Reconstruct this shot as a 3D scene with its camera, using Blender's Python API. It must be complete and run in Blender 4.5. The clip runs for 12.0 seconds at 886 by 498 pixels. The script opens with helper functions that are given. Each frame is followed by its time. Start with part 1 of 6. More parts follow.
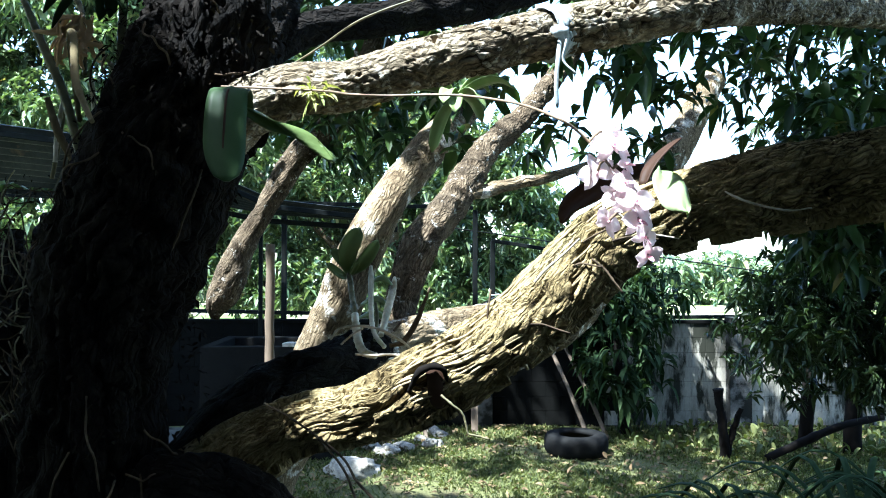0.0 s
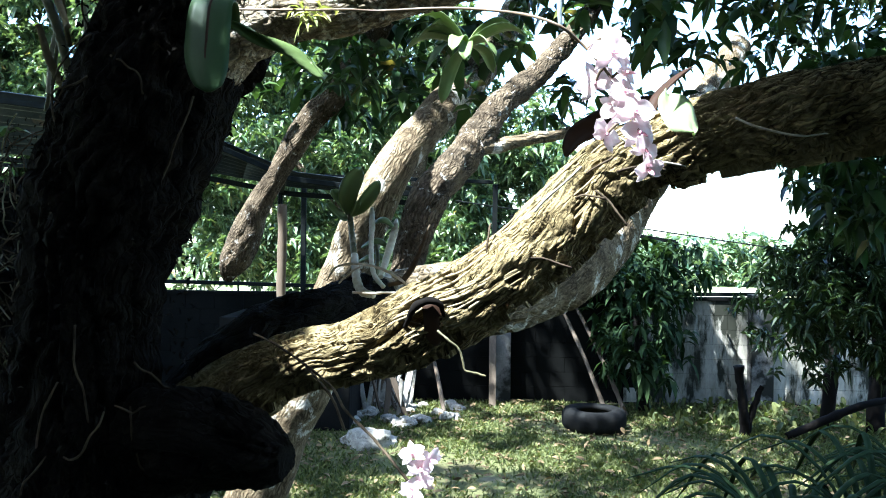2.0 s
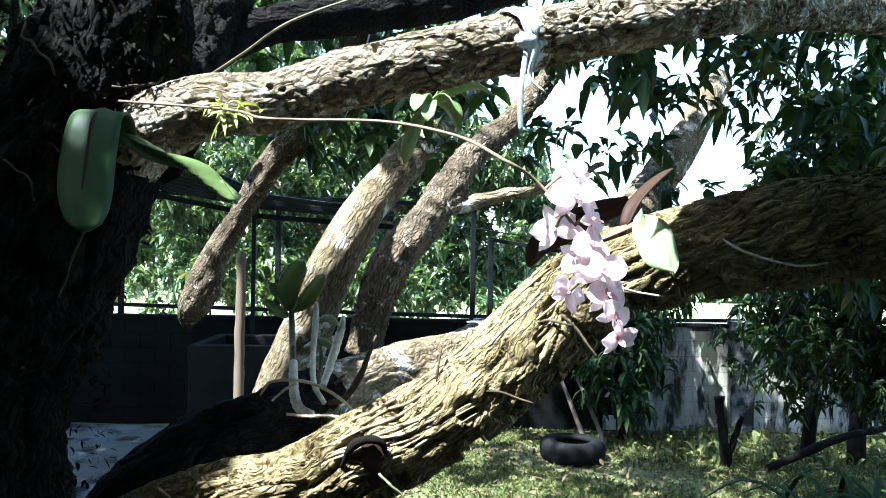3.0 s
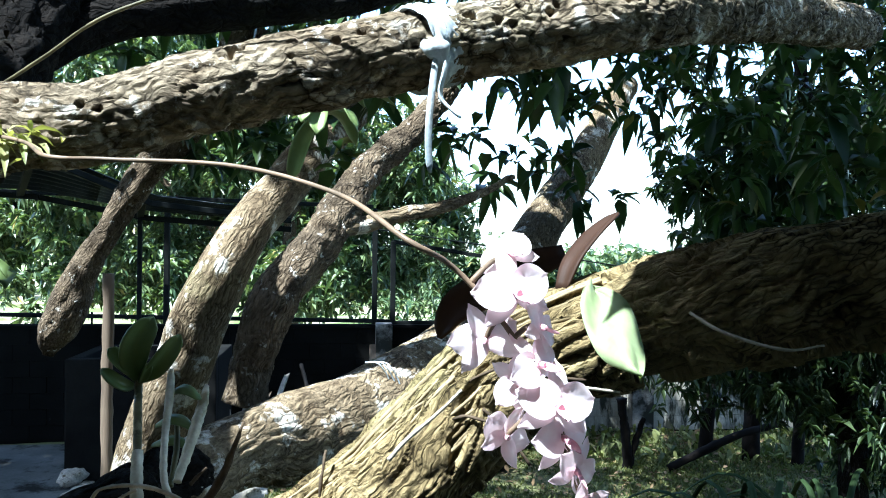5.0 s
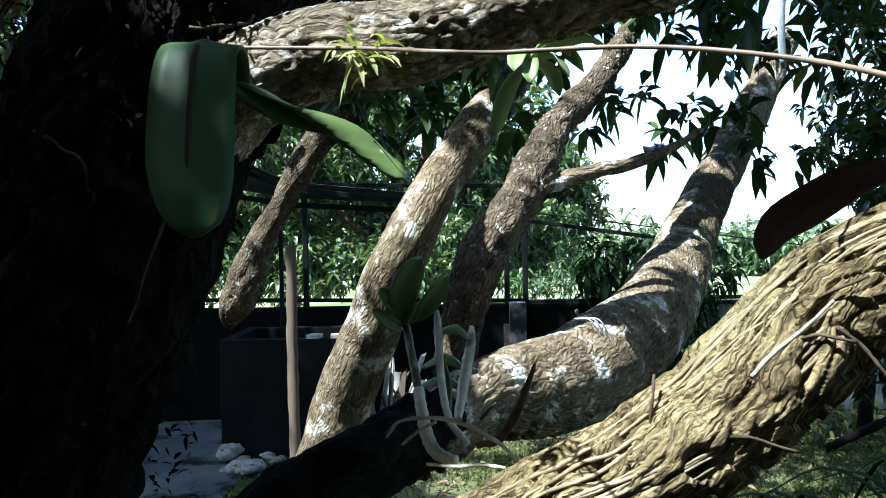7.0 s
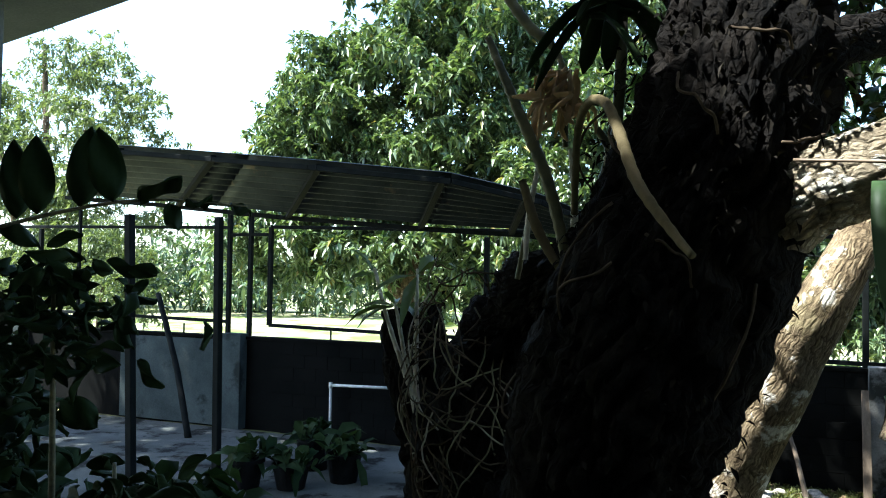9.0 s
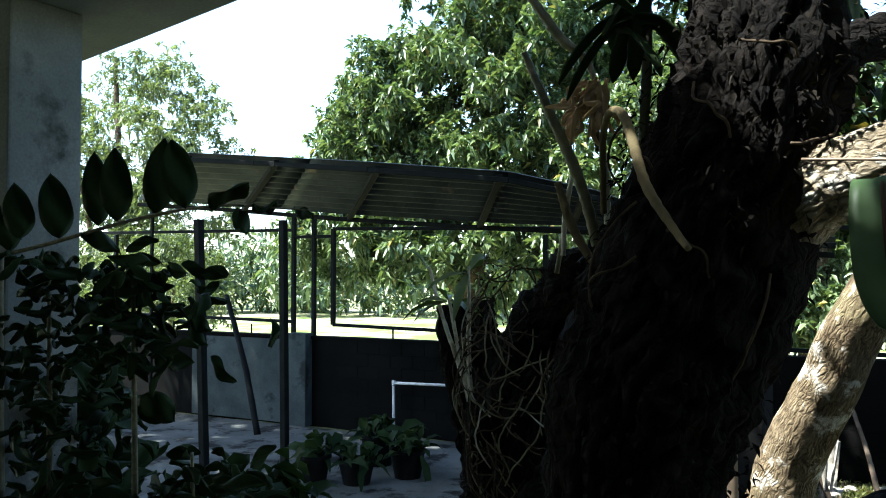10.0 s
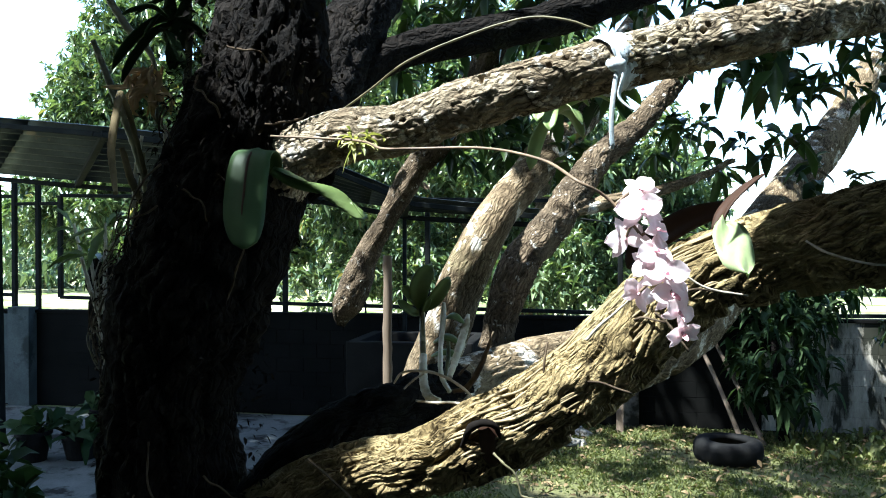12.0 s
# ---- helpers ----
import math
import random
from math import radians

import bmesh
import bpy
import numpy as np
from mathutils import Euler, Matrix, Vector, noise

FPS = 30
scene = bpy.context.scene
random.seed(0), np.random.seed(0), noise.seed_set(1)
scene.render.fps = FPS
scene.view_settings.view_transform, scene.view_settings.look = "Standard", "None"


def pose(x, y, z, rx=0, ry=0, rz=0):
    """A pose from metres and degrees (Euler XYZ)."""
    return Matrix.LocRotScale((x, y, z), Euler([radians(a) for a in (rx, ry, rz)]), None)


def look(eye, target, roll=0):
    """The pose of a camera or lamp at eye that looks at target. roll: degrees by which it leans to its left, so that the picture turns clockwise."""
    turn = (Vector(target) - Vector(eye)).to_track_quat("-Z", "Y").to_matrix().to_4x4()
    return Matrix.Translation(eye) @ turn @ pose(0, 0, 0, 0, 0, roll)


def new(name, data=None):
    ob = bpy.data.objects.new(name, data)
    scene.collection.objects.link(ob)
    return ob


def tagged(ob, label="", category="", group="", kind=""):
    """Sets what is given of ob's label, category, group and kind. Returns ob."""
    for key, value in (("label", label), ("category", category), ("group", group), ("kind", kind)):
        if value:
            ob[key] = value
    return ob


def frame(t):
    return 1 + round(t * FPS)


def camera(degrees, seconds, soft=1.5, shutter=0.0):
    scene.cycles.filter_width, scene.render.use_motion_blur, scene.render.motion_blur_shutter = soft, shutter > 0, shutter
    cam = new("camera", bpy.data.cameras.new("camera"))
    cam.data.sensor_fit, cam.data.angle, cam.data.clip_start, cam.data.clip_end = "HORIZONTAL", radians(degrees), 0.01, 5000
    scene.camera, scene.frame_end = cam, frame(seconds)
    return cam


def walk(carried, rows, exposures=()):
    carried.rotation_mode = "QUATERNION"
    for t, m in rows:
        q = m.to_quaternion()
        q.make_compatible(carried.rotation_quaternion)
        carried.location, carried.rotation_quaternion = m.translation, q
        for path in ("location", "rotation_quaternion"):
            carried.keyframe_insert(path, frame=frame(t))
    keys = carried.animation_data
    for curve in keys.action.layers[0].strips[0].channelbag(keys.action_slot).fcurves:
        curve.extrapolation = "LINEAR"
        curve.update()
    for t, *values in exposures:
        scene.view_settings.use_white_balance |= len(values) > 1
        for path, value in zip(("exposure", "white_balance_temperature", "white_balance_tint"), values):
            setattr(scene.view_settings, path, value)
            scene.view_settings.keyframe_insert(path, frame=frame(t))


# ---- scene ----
# ---- camera and walk ----
cam = camera(58.0, 12.0, soft=1.0)
PATH = [
    (0, (-0.147, 1.253, 2.279), (-0.123, 3.253, 2.303), 0.17),
    (0.5, (-0.158, 1.258, 2.206), (-0.160, 3.258, 2.238), 0.35),
    (1, (-0.130, 1.281, 2.178), (-0.170, 3.280, 2.191), -0.41),
    (1.5, (-0.100, 1.295, 2.177), (-0.152, 3.294, 2.161), -0.26),
    (2, (-0.102, 1.302, 2.193), (-0.134, 3.301, 2.168), 0.68),
    (2.5, (-0.103, 1.367, 2.284), (-0.121, 3.366, 2.264), 1.35),
    (3, (-0.049, 1.490, 2.372), (-0.036, 3.490, 2.375), 1.01),
    (3.5, (0.007, 1.557, 2.427), (0.085, 3.556, 2.469), 1.00),
    (3.7, (0.016, 1.574, 2.437), (0.119, 3.570, 2.496), 0.99),
    (5.3, (-0.052, 1.825, 2.462), (0.229, 3.805, 2.432), 0.23),
    (5.5, (-0.071, 1.847, 2.452), (0.217, 3.826, 2.406), -0.09),
    (6, (-0.112, 1.882, 2.420), (0.140, 3.865, 2.358), -1.03),
    (6.5, (-0.170, 1.869, 2.394), (-0.021, 3.863, 2.334), -1.85),
    (7, (-0.263, 1.835, 2.385), (-0.289, 3.835, 2.344), -1.04),
    (7.5, (-0.376, 1.872, 2.390), (-0.607, 3.858, 2.375), -1.40),
    (7.7, (-0.401, 1.833, 2.396), (-0.715, 3.808, 2.397), -0.88),
    (9.3, (-0.554, 1.647, 2.446), (-1.387, 3.464, 2.519), 0.66),
    (9.5, (-0.552, 1.632, 2.446), (-1.418, 3.434, 2.512), 0.38),
    (10, (-0.473, 1.566, 2.438), (-1.380, 3.347, 2.502), -0.02),
    (10.5, (-0.357, 1.480, 2.404), (-1.257, 3.265, 2.468), -0.20),
    (11, (-0.202, 1.335, 2.378), (-1.064, 3.138, 2.424), -0.25),
    (11.5, (-0.136, 1.425, 2.362), (-0.785, 3.317, 2.379), 0.20),
    (12, (0.032, 1.336, 2.388), (-0.330, 3.303, 2.381), -0.19),
]
walk(cam, [(t, look(eye, target, roll)) for t, eye, target, roll in PATH], [(0.0, 2.85, 5250, 4), (1.0, 2.98, 5250, 4), (3.5, 2.88, 5250, 4), (5.5, 2.1, 5200, 4), (6.5, 1.76, 5200, 4), (7.5, 2.3, 5150, 4), (9.5, 2.36, 5900, 5), (11.0, 2.33, 5750, 5), (12.0, 2.4, 5550, 5)])

# ---- world and light ----
world = bpy.data.worlds.new("sky")
world.use_nodes = True
scene.world = world
wn = world.node_tree.nodes
SUN_TO = Vector((-0.40, -0.30, 0.86)).normalized()
sky = wn.new("ShaderNodeTexSky")
sky.sky_type = 'NISHITA'
sky.sun_disc = False
sky.sun_elevation = math.asin(SUN_TO.z)
sky.sun_rotation = math.atan2(SUN_TO.x, SUN_TO.y)
sky.dust_density = 1.2
sky.air_density = 1.0
sky.ozone_density = 0.6
wn["Background"].inputs["Strength"].default_value = 0.15
world.node_tree.links.new(sky.outputs["Color"], wn["Background"].inputs["Color"])

sun_data = bpy.data.lights.new("sun", 'SUN')
sun_data.energy = 5.0
sun_data.angle = radians(0.55)
sun_data.color = (1.0, 0.95, 0.86)
sun = new("sun", sun_data)
sun.matrix_world = look(SUN_TO * 30, (0, 0, 0))

# ---- materials ----
def mat_base(name, rough=0.7, metal=0.0):
    m = bpy.data.materials.new(name)
    m.use_nodes = True
    nt = m.node_tree
    b = nt.nodes["Principled BSDF"]
    b.inputs["Roughness"].default_value = rough
    b.inputs["Metallic"].default_value = metal
    return m, nt, b


def noise_node(nt, scale, detail=6.0, rough=0.6, stretch=None, coord="Object"):
    tc = nt.nodes.new("ShaderNodeNewGeometry" if coord == "Position" else "ShaderNodeTexCoord")
    n = nt.nodes.new("ShaderNodeTexNoise")
    n.inputs["Scale"].default_value = scale
    n.inputs["Detail"].default_value = detail
    n.inputs["Roughness"].default_value = rough
    if stretch:
        mp = nt.nodes.new("ShaderNodeMapping")
        mp.inputs["Scale"].default_value = stretch
        nt.links.new(tc.outputs[coord], mp.inputs["Vector"])
        nt.links.new(mp.outputs["Vector"], n.inputs["Vector"])
    else:
        nt.links.new(tc.outputs[coord], n.inputs["Vector"])
    return n


def ramp_node(nt, src, stops):
    r = nt.nodes.new("ShaderNodeValToRGB")
    e = r.color_ramp.elements
    while len(e) < len(stops):
        e.new(0.5)
    for el, (p, c) in zip(e, stops):
        el.position = p
        el.color = (*c, 1.0)
    nt.links.new(src, r.inputs["Fac"])
    return r


def mix_node(nt, fac, a, b, mode='MIX'):
    x = nt.nodes.new("ShaderNodeMix")
    x.data_type = 'RGBA'
    x.blend_type = mode
    for sock, v in ((x.inputs["Factor"], fac), (x.inputs["A"], a), (x.inputs["B"], b)):
        if isinstance(v, (int, float)):
            sock.default_value = v
        elif isinstance(v, tuple):
            sock.default_value = (*v, 1.0)
        else:
            nt.links.new(v, sock)
    return x.outputs["Result"]


def bump_on(nt, b, height, strength=0.5, distance=0.01):
    n = nt.nodes.new("ShaderNodeBump")
    n.inputs["Strength"].default_value = strength
    n.inputs["Distance"].default_value = distance
    nt.links.new(height, n.inputs["Height"])
    nt.links.new(n.outputs["Normal"], b.inputs["Normal"])


def surface(name, c1, c2, scale=8.0, rough=0.75, metal=0.0, fine=60.0, bump=0.4, dist=0.004, stain=None, stain_scale=2.0, stain_edge=0.55, stretch=None, coord="Object"):
    """Two colours over coarse noise, fine grain in tone and relief, and an optional stain."""
    m, nt, b = mat_base(name, rough, metal)
    b.inputs["Specular IOR Level"].default_value = 0.06 if rough > 0.6 else 0.3
    big = noise_node(nt, scale, 6, 0.6, stretch, coord)
    r = ramp_node(nt, big.outputs["Fac"], [(0.35, c1), (0.65, c2)])
    grain = noise_node(nt, fine, 5, 0.7, stretch, coord)
    g = ramp_node(nt, grain.outputs["Fac"], [(0.3, (0.72, 0.72, 0.72)), (0.7, (1.15, 1.15, 1.15))])
    col = mix_node(nt, 0.8, r.outputs["Color"], g.outputs["Color"], 'MULTIPLY')
    if stain:
        s = noise_node(nt, stain_scale, 8, 0.65, stretch, coord)
        sr = ramp_node(nt, s.outputs["Fac"], [(stain_edge, (0, 0, 0)), (stain_edge + 0.08, (1, 1, 1))])
        col = mix_node(nt, sr.outputs["Color"], col, stain)
    nt.links.new(col, b.inputs["Base Color"])
    bump_on(nt, b, grain.outputs["Fac"], bump, dist)
    return m


def bark(name, c1, c2, pale, moss, pale_edge=0.6, moss_edge=0.62, crack=(75, 16), deep=0.10, relief=0.010, lichen=26):
    """Fissured bark along the limb's grain: cracked plates, brown tone, pale lichen spots, faint moss."""
    m, nt, b = mat_base(name, 0.92)
    b.inputs["Specular IOR Level"].default_value = 0.10
    at = nt.nodes.new("ShaderNodeAttribute")
    at.attribute_name = "grain"
    wob = nt.nodes.new("ShaderNodeTexNoise")
    wob.inputs["Scale"].default_value = 14
    wob.inputs["Detail"].default_value = 4
    nt.links.new(at.outputs["Vector"], wob.inputs["Vector"])
    cen = nt.nodes.new("ShaderNodeVectorMath")
    cen.operation = 'MULTIPLY_ADD'
    nt.links.new(wob.outputs["Color"], cen.inputs[0])
    cen.inputs[1].default_value = (0.05, 0.05, 0.09)
    nt.links.new(at.outputs["Vector"], cen.inputs[2])
    mp = nt.nodes.new("ShaderNodeMapping")
    mp.inputs["Scale"].default_value = (crack[0], crack[0], crack[1])
    nt.links.new(cen.outputs["Vector"], mp.inputs["Vector"])
    vor = nt.nodes.new("ShaderNodeTexVoronoi")
    vor.feature = 'DISTANCE_TO_EDGE'
    vor.inputs["Scale"].default_value = 1.0
    nt.links.new(mp.outputs["Vector"], vor.inputs["Vector"])
    cr = ramp_node(nt, vor.outputs["Distance"], [(0.0, (deep, deep * 0.92, deep * 0.85)), (0.10, (0.62, 0.60, 0.57)), (0.30, (1.0, 1.0, 1.0))])
    fib = nt.nodes.new("ShaderNodeTexNoise")
    fib.inputs["Scale"].default_value = 1.7
    fib.inputs["Detail"].default_value = 9
    fib.inputs["Roughness"].default_value = 0.7
    nt.links.new(mp.outputs["Vector"], fib.inputs["Vector"])
    fr = ramp_node(nt, fib.outputs["Fac"], [(0.33, (0.22, 0.20, 0.17)), (0.50, (0.85, 0.84, 0.82)), (0.70, (1.35, 1.33, 1.28))])
    big = noise_node(nt, 9, 8, 0.65)
    r = ramp_node(nt, big.outputs["Fac"], [(0.32, c1), (0.68, c2)])
    col = mix_node(nt, 0.9, r.outputs["Color"], fr.outputs["Color"], 'MULTIPLY')
    mo = noise_node(nt, 4.5, 6, 0.6)
    mr = ramp_node(nt, mo.outputs["Fac"], [(moss_edge, (0, 0, 0)), (moss_edge + 0.12, (0.6, 0.6, 0.6))])
    col = mix_node(nt, mr.outputs["Color"], col, moss)
    li = noise_node(nt, lichen, 7, 0.68)
    lr = ramp_node(nt, li.outputs["Fac"], [(pale_edge, (0, 0, 0)), (pale_edge + 0.05, (0.8, 0.8, 0.8))])
    col = mix_node(nt, lr.outputs["Color"], col, pale)
    pn = nt.nodes.new("ShaderNodeTexNoise")
    pn.inputs["Scale"].default_value = 11
    pn.inputs["Detail"].default_value = 5
    nt.links.new(at.outputs["Vector"], pn.inputs["Vector"])
    pr = ramp_node(nt, pn.outputs["Fac"], [(0.38, (0.12, 0.12, 0.12)), (0.60, (1, 1, 1))])
    col = mix_node(nt, pr.outputs["Color"], col, mix_node(nt, 1.0, col, cr.outputs["Color"], 'MULTIPLY'))
    nt.links.new(col, b.inputs["Base Color"])
    vh = nt.nodes.new("ShaderNodeMapRange")
    vh.inputs["From Max"].default_value = 0.28
    nt.links.new(vor.outputs["Distance"], vh.inputs["Value"])
    add = nt.nodes.new("ShaderNodeMath")
    add.operation = 'MULTIPLY_ADD'
    nt.links.new(fib.outputs["Fac"], add.inputs[0])
    add.inputs[1].default_value = 1.6
    nt.links.new(vh.outputs["Result"], add.inputs[2])
    bump_on(nt, b, add.outputs["Value"], 1.0, relief)
    return m


def leaf_mat(name, c1, c2, rough=0.38, glow=0.3, old=None, gloss=0.5):
    """Leaf: varies from leaf to leaf, glossy above, lets some light through."""
    m, nt, b = mat_base(name, rough)
    b.inputs["Specular IOR Level"].default_value = gloss
    geo = nt.nodes.new("ShaderNodeNewGeometry")
    stops = [(0.0, c1), (0.75, c2)] + ([(0.97, c2), (1.0, old)] if old else [])
    r = ramp_node(nt, geo.outputs["Random Per Island"], stops)
    n = noise_node(nt, 25, 4, 0.6)
    g = ramp_node(nt, n.outputs["Fac"], [(0.3, (0.75, 0.78, 0.7)), (0.7, (1.15, 1.12, 1.1))])
    col = mix_node(nt, 0.7, r.outputs["Color"], g.outputs["Color"], 'MULTIPLY')
    nt.links.new(col, b.inputs["Base Color"])
    t = nt.nodes.new("ShaderNodeBsdfTranslucent")
    tint = mix_node(nt, 1.0, col, (1.25, 1.35, 0.55), 'MULTIPLY')
    nt.links.new(tint, t.inputs["Color"])
    mx = nt.nodes.new("ShaderNodeMixShader")
    mx.inputs["Fac"].default_value = glow
    nt.links.new(b.outputs["BSDF"], mx.inputs[1])
    nt.links.new(t.outputs["BSDF"], mx.inputs[2])
    nt.links.new(mx.outputs["Shader"], nt.nodes["Material Output"].inputs["Surface"])
    return m


M_BARK = bark("mango_bark", (0.20, 0.15, 0.07), (0.51, 0.405, 0.21), (0.62, 0.56, 0.40), (0.24, 0.22, 0.10), 0.68, 0.58, (110, 13), 0.05, 0.008)
M_BARK_PALE = bark("lichened_bark", (0.13, 0.095, 0.058), (0.32, 0.255, 0.165), (0.74, 0.70, 0.62), (0.22, 0.20, 0.10), 0.55, 0.56, (70, 15), 0.25, 0.004, lichen=9)
M_BARK_PITTED = bark("pitted_bark", (0.19, 0.148, 0.098), (0.45, 0.385, 0.28), (0.78, 0.75, 0.67), (0.34, 0.31, 0.19), 0.55, 0.62, (75, 34), 0.06, 0.006)
M_BARK_GREY = bark("grey_bark", (0.075, 0.058, 0.04), (0.22, 0.17, 0.115), (0.70, 0.66, 0.58), (0.12, 0.12, 0.06), 0.60, 0.62, (85, 30), 0.25, 0.005)
# near-black bark: shade on the trunk and boughs is put into this colour
M_BARK_DARK = bark("shaded_bark", (0.005, 0.0042, 0.0036), (0.018, 0.0145, 0.012), (0.12, 0.115, 0.105), (0.016, 0.018, 0.009), 0.69, 0.62, (60, 20), 0.15, 0.012)
M_CLOTH = surface("faded_rag", (0.30, 0.36, 0.40), (0.55, 0.59, 0.61), 20, 0.9, fine=120, bump=0.3)
M_SCRAPWOOD = surface("dry_twig", (0.03, 0.022, 0.015), (0.10, 0.075, 0.05), 30, 0.85, fine=90, bump=0.4)
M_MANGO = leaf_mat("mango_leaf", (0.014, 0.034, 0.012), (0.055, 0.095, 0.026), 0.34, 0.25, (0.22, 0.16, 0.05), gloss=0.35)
# brighter copy of mango_leaf: sunlight is put into its colour
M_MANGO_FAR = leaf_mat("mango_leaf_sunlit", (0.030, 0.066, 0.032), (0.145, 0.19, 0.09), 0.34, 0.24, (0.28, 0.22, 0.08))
M_BAMBOO = leaf_mat("thin_leaf", (0.06, 0.09, 0.05), (0.15, 0.18, 0.09), 0.5, 0.35)
# two darkened leaf greens: the plants' shade is put into the colour
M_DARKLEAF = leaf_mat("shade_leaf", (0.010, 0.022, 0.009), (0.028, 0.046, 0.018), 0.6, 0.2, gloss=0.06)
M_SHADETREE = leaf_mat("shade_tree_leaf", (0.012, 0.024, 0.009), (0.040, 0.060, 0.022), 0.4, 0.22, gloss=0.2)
M_GRASS = leaf_mat("grass_blade", (0.035, 0.050, 0.014), (0.125, 0.135, 0.048), 0.6, 0.3, (0.33, 0.27, 0.12), gloss=0.2)
M_LITTER = leaf_mat("dry_leaf", (0.06, 0.04, 0.02), (0.19, 0.135, 0.075), 0.8, 0.08, gloss=0.1)
M_SOIL = surface("lawn_soil", (0.075, 0.065, 0.035), (0.13, 0.14, 0.055), 1.6, 0.95, fine=45, bump=0.7, dist=0.02, stain=(0.21, 0.18, 0.11), stain_scale=0.9, stain_edge=0.6)
M_SLAB = surface("worn_concrete", (0.055, 0.060, 0.056), (0.105, 0.112, 0.106), 1.3, 0.8, fine=50, bump=0.3, stain=(0.012, 0.012, 0.011), stain_scale=1.9, stain_edge=0.515)
M_WALL = surface("weathered_block", (0.13, 0.122, 0.095), (0.36, 0.335, 0.28), 2.6, 0.9, fine=40, bump=0.6, dist=0.006, stain=(0.026, 0.027, 0.020), stain_scale=3.2, stain_edge=0.47, stretch=(1, 1, 0.3), coord="Position")
M_MORTAR = surface("mortar", (0.09, 0.09, 0.083), (0.22, 0.21, 0.20), 3, 0.95, fine=60, stain=(0.02, 0.021, 0.018), stain_scale=1.6, stain_edge=0.45)
M_PLASTER = surface("blue_grey_plaster", (0.036, 0.045, 0.045), (0.062, 0.075, 0.074), 1.8, 0.85, fine=50, bump=0.3, stain=(0.02, 0.024, 0.023), stain_scale=1.4, stain_edge=0.55)
M_ROOF = surface("corrugated_zinc", (0.020, 0.026, 0.027), (0.055, 0.062, 0.060), 1.7, 0.55, 0.6, fine=30, bump=0.15, stain=(0.09, 0.07, 0.05), stain_scale=2.4, stain_edge=0.62)
M_STEEL = surface("painted_steel", (0.004, 0.005, 0.005), (0.009, 0.0105, 0.0095), 6, 0.7, 0.0, fine=90, bump=0.2, stain=(0.04, 0.022, 0.014), stain_scale=6, stain_edge=0.68)
M_STAKE = surface("grey_stake", (0.075, 0.056, 0.040), (0.16, 0.124, 0.09), 5, 0.85, fine=60, stretch=(1, 1, 0.12))
M_PVC = surface("dull_pvc", (0.50, 0.50, 0.48), (0.62, 0.62, 0.60), 7, 0.5, fine=40, bump=0.1)
M_RUBBER = surface("tyre_rubber", (0.004, 0.004, 0.004), (0.010, 0.010, 0.0095), 9, 0.75, fine=70, bump=0.4)
# near-black copy of the block colour: the yard wall's shade is in it
M_WALL_BLACK = surface("shaded_block", (0.0022, 0.0025, 0.0022), (0.0055, 0.0055, 0.005), 2.2, 0.95, fine=40, bump=0.6, dist=0.006, stain=(0.028, 0.028, 0.024), stain_scale=2.4, stain_edge=0.70, coord="Position")
# concrete darkened almost to black: the tank's shade is in the colour
M_TANK_SHADED = surface("shaded_concrete", (0.004, 0.004, 0.004), (0.010, 0.010, 0.009), 3, 0.9, fine=50, stain=(0.04, 0.038, 0.034), stain_scale=5, stain_edge=0.68)
M_HOUSE = surface("house_plaster", (0.24, 0.26, 0.26), (0.33, 0.35, 0.345), 1.6, 0.85, fine=60, bump=0.2)
M_COLUMN = surface("column_plaster", (0.13, 0.14, 0.133), (0.20, 0.21, 0.20), 1.6, 0.85, fine=60, bump=0.2, stain=(0.05, 0.055, 0.05), stain_scale=1.2, stain_edge=0.55)
M_STONE = surface("pale_stone", (0.20, 0.185, 0.155), (0.42, 0.385, 0.32), 9, 0.9, fine=50, bump=0.7, dist=0.01, stain=(0.10, 0.085, 0.06), stain_scale=5, stain_edge=0.55)
M_FIELD = surface("dry_field", (0.22, 0.22, 0.11), (0.36, 0.34, 0.22), 0.25, 0.95, fine=8, bump=0.5, dist=0.02, stain=(0.11, 0.15, 0.045), stain_scale=0.35, stain_edge=0.48)
M_STEM = surface("orchid_stem", (0.085, 0.08, 0.042), (0.17, 0.15, 0.08), 30, 0.55, fine=90, bump=0.2)
M_SPIKE = surface("flower_spike", (0.10, 0.075, 0.05), (0.20, 0.14, 0.09), 25, 0.5, fine=90, bump=0.2)
M_OLIVE = surface("olive_cane", (0.045, 0.045, 0.016), (0.115, 0.105, 0.045), 25, 0.5, fine=90, bump=0.2, stain=(0.22, 0.19, 0.11), stain_scale=14, stain_edge=0.6)
M_CANE = surface("dry_cane", (0.36, 0.33, 0.24), (0.62, 0.58, 0.47), 18, 0.6, fine=80, bump=0.3, stain=(0.20, 0.17, 0.10), stain_scale=10, stain_edge=0.57)
M_DRYSTEM = surface("dry_stem", (0.055, 0.044, 0.022), (0.14, 0.112, 0.06), 12, 0.8, fine=60, bump=0.5, stretch=(1, 1, 0.2), stain=(0.08, 0.06, 0.04), stain_scale=14, stain_edge=0.6)
M_STRAND = surface("bark_strand", (0.13, 0.10, 0.052), (0.34, 0.28, 0.17), 22, 0.9, fine=90, bump=0.4)
M_ROOT = surface("aerial_root", (0.25, 0.22, 0.17), (0.46, 0.42, 0.35), 30, 0.8, fine=90, bump=0.4)
M_ORCHID = leaf_mat("orchid_leaf", (0.085, 0.125, 0.042), (0.12, 0.17, 0.055), 0.42, 0.2)
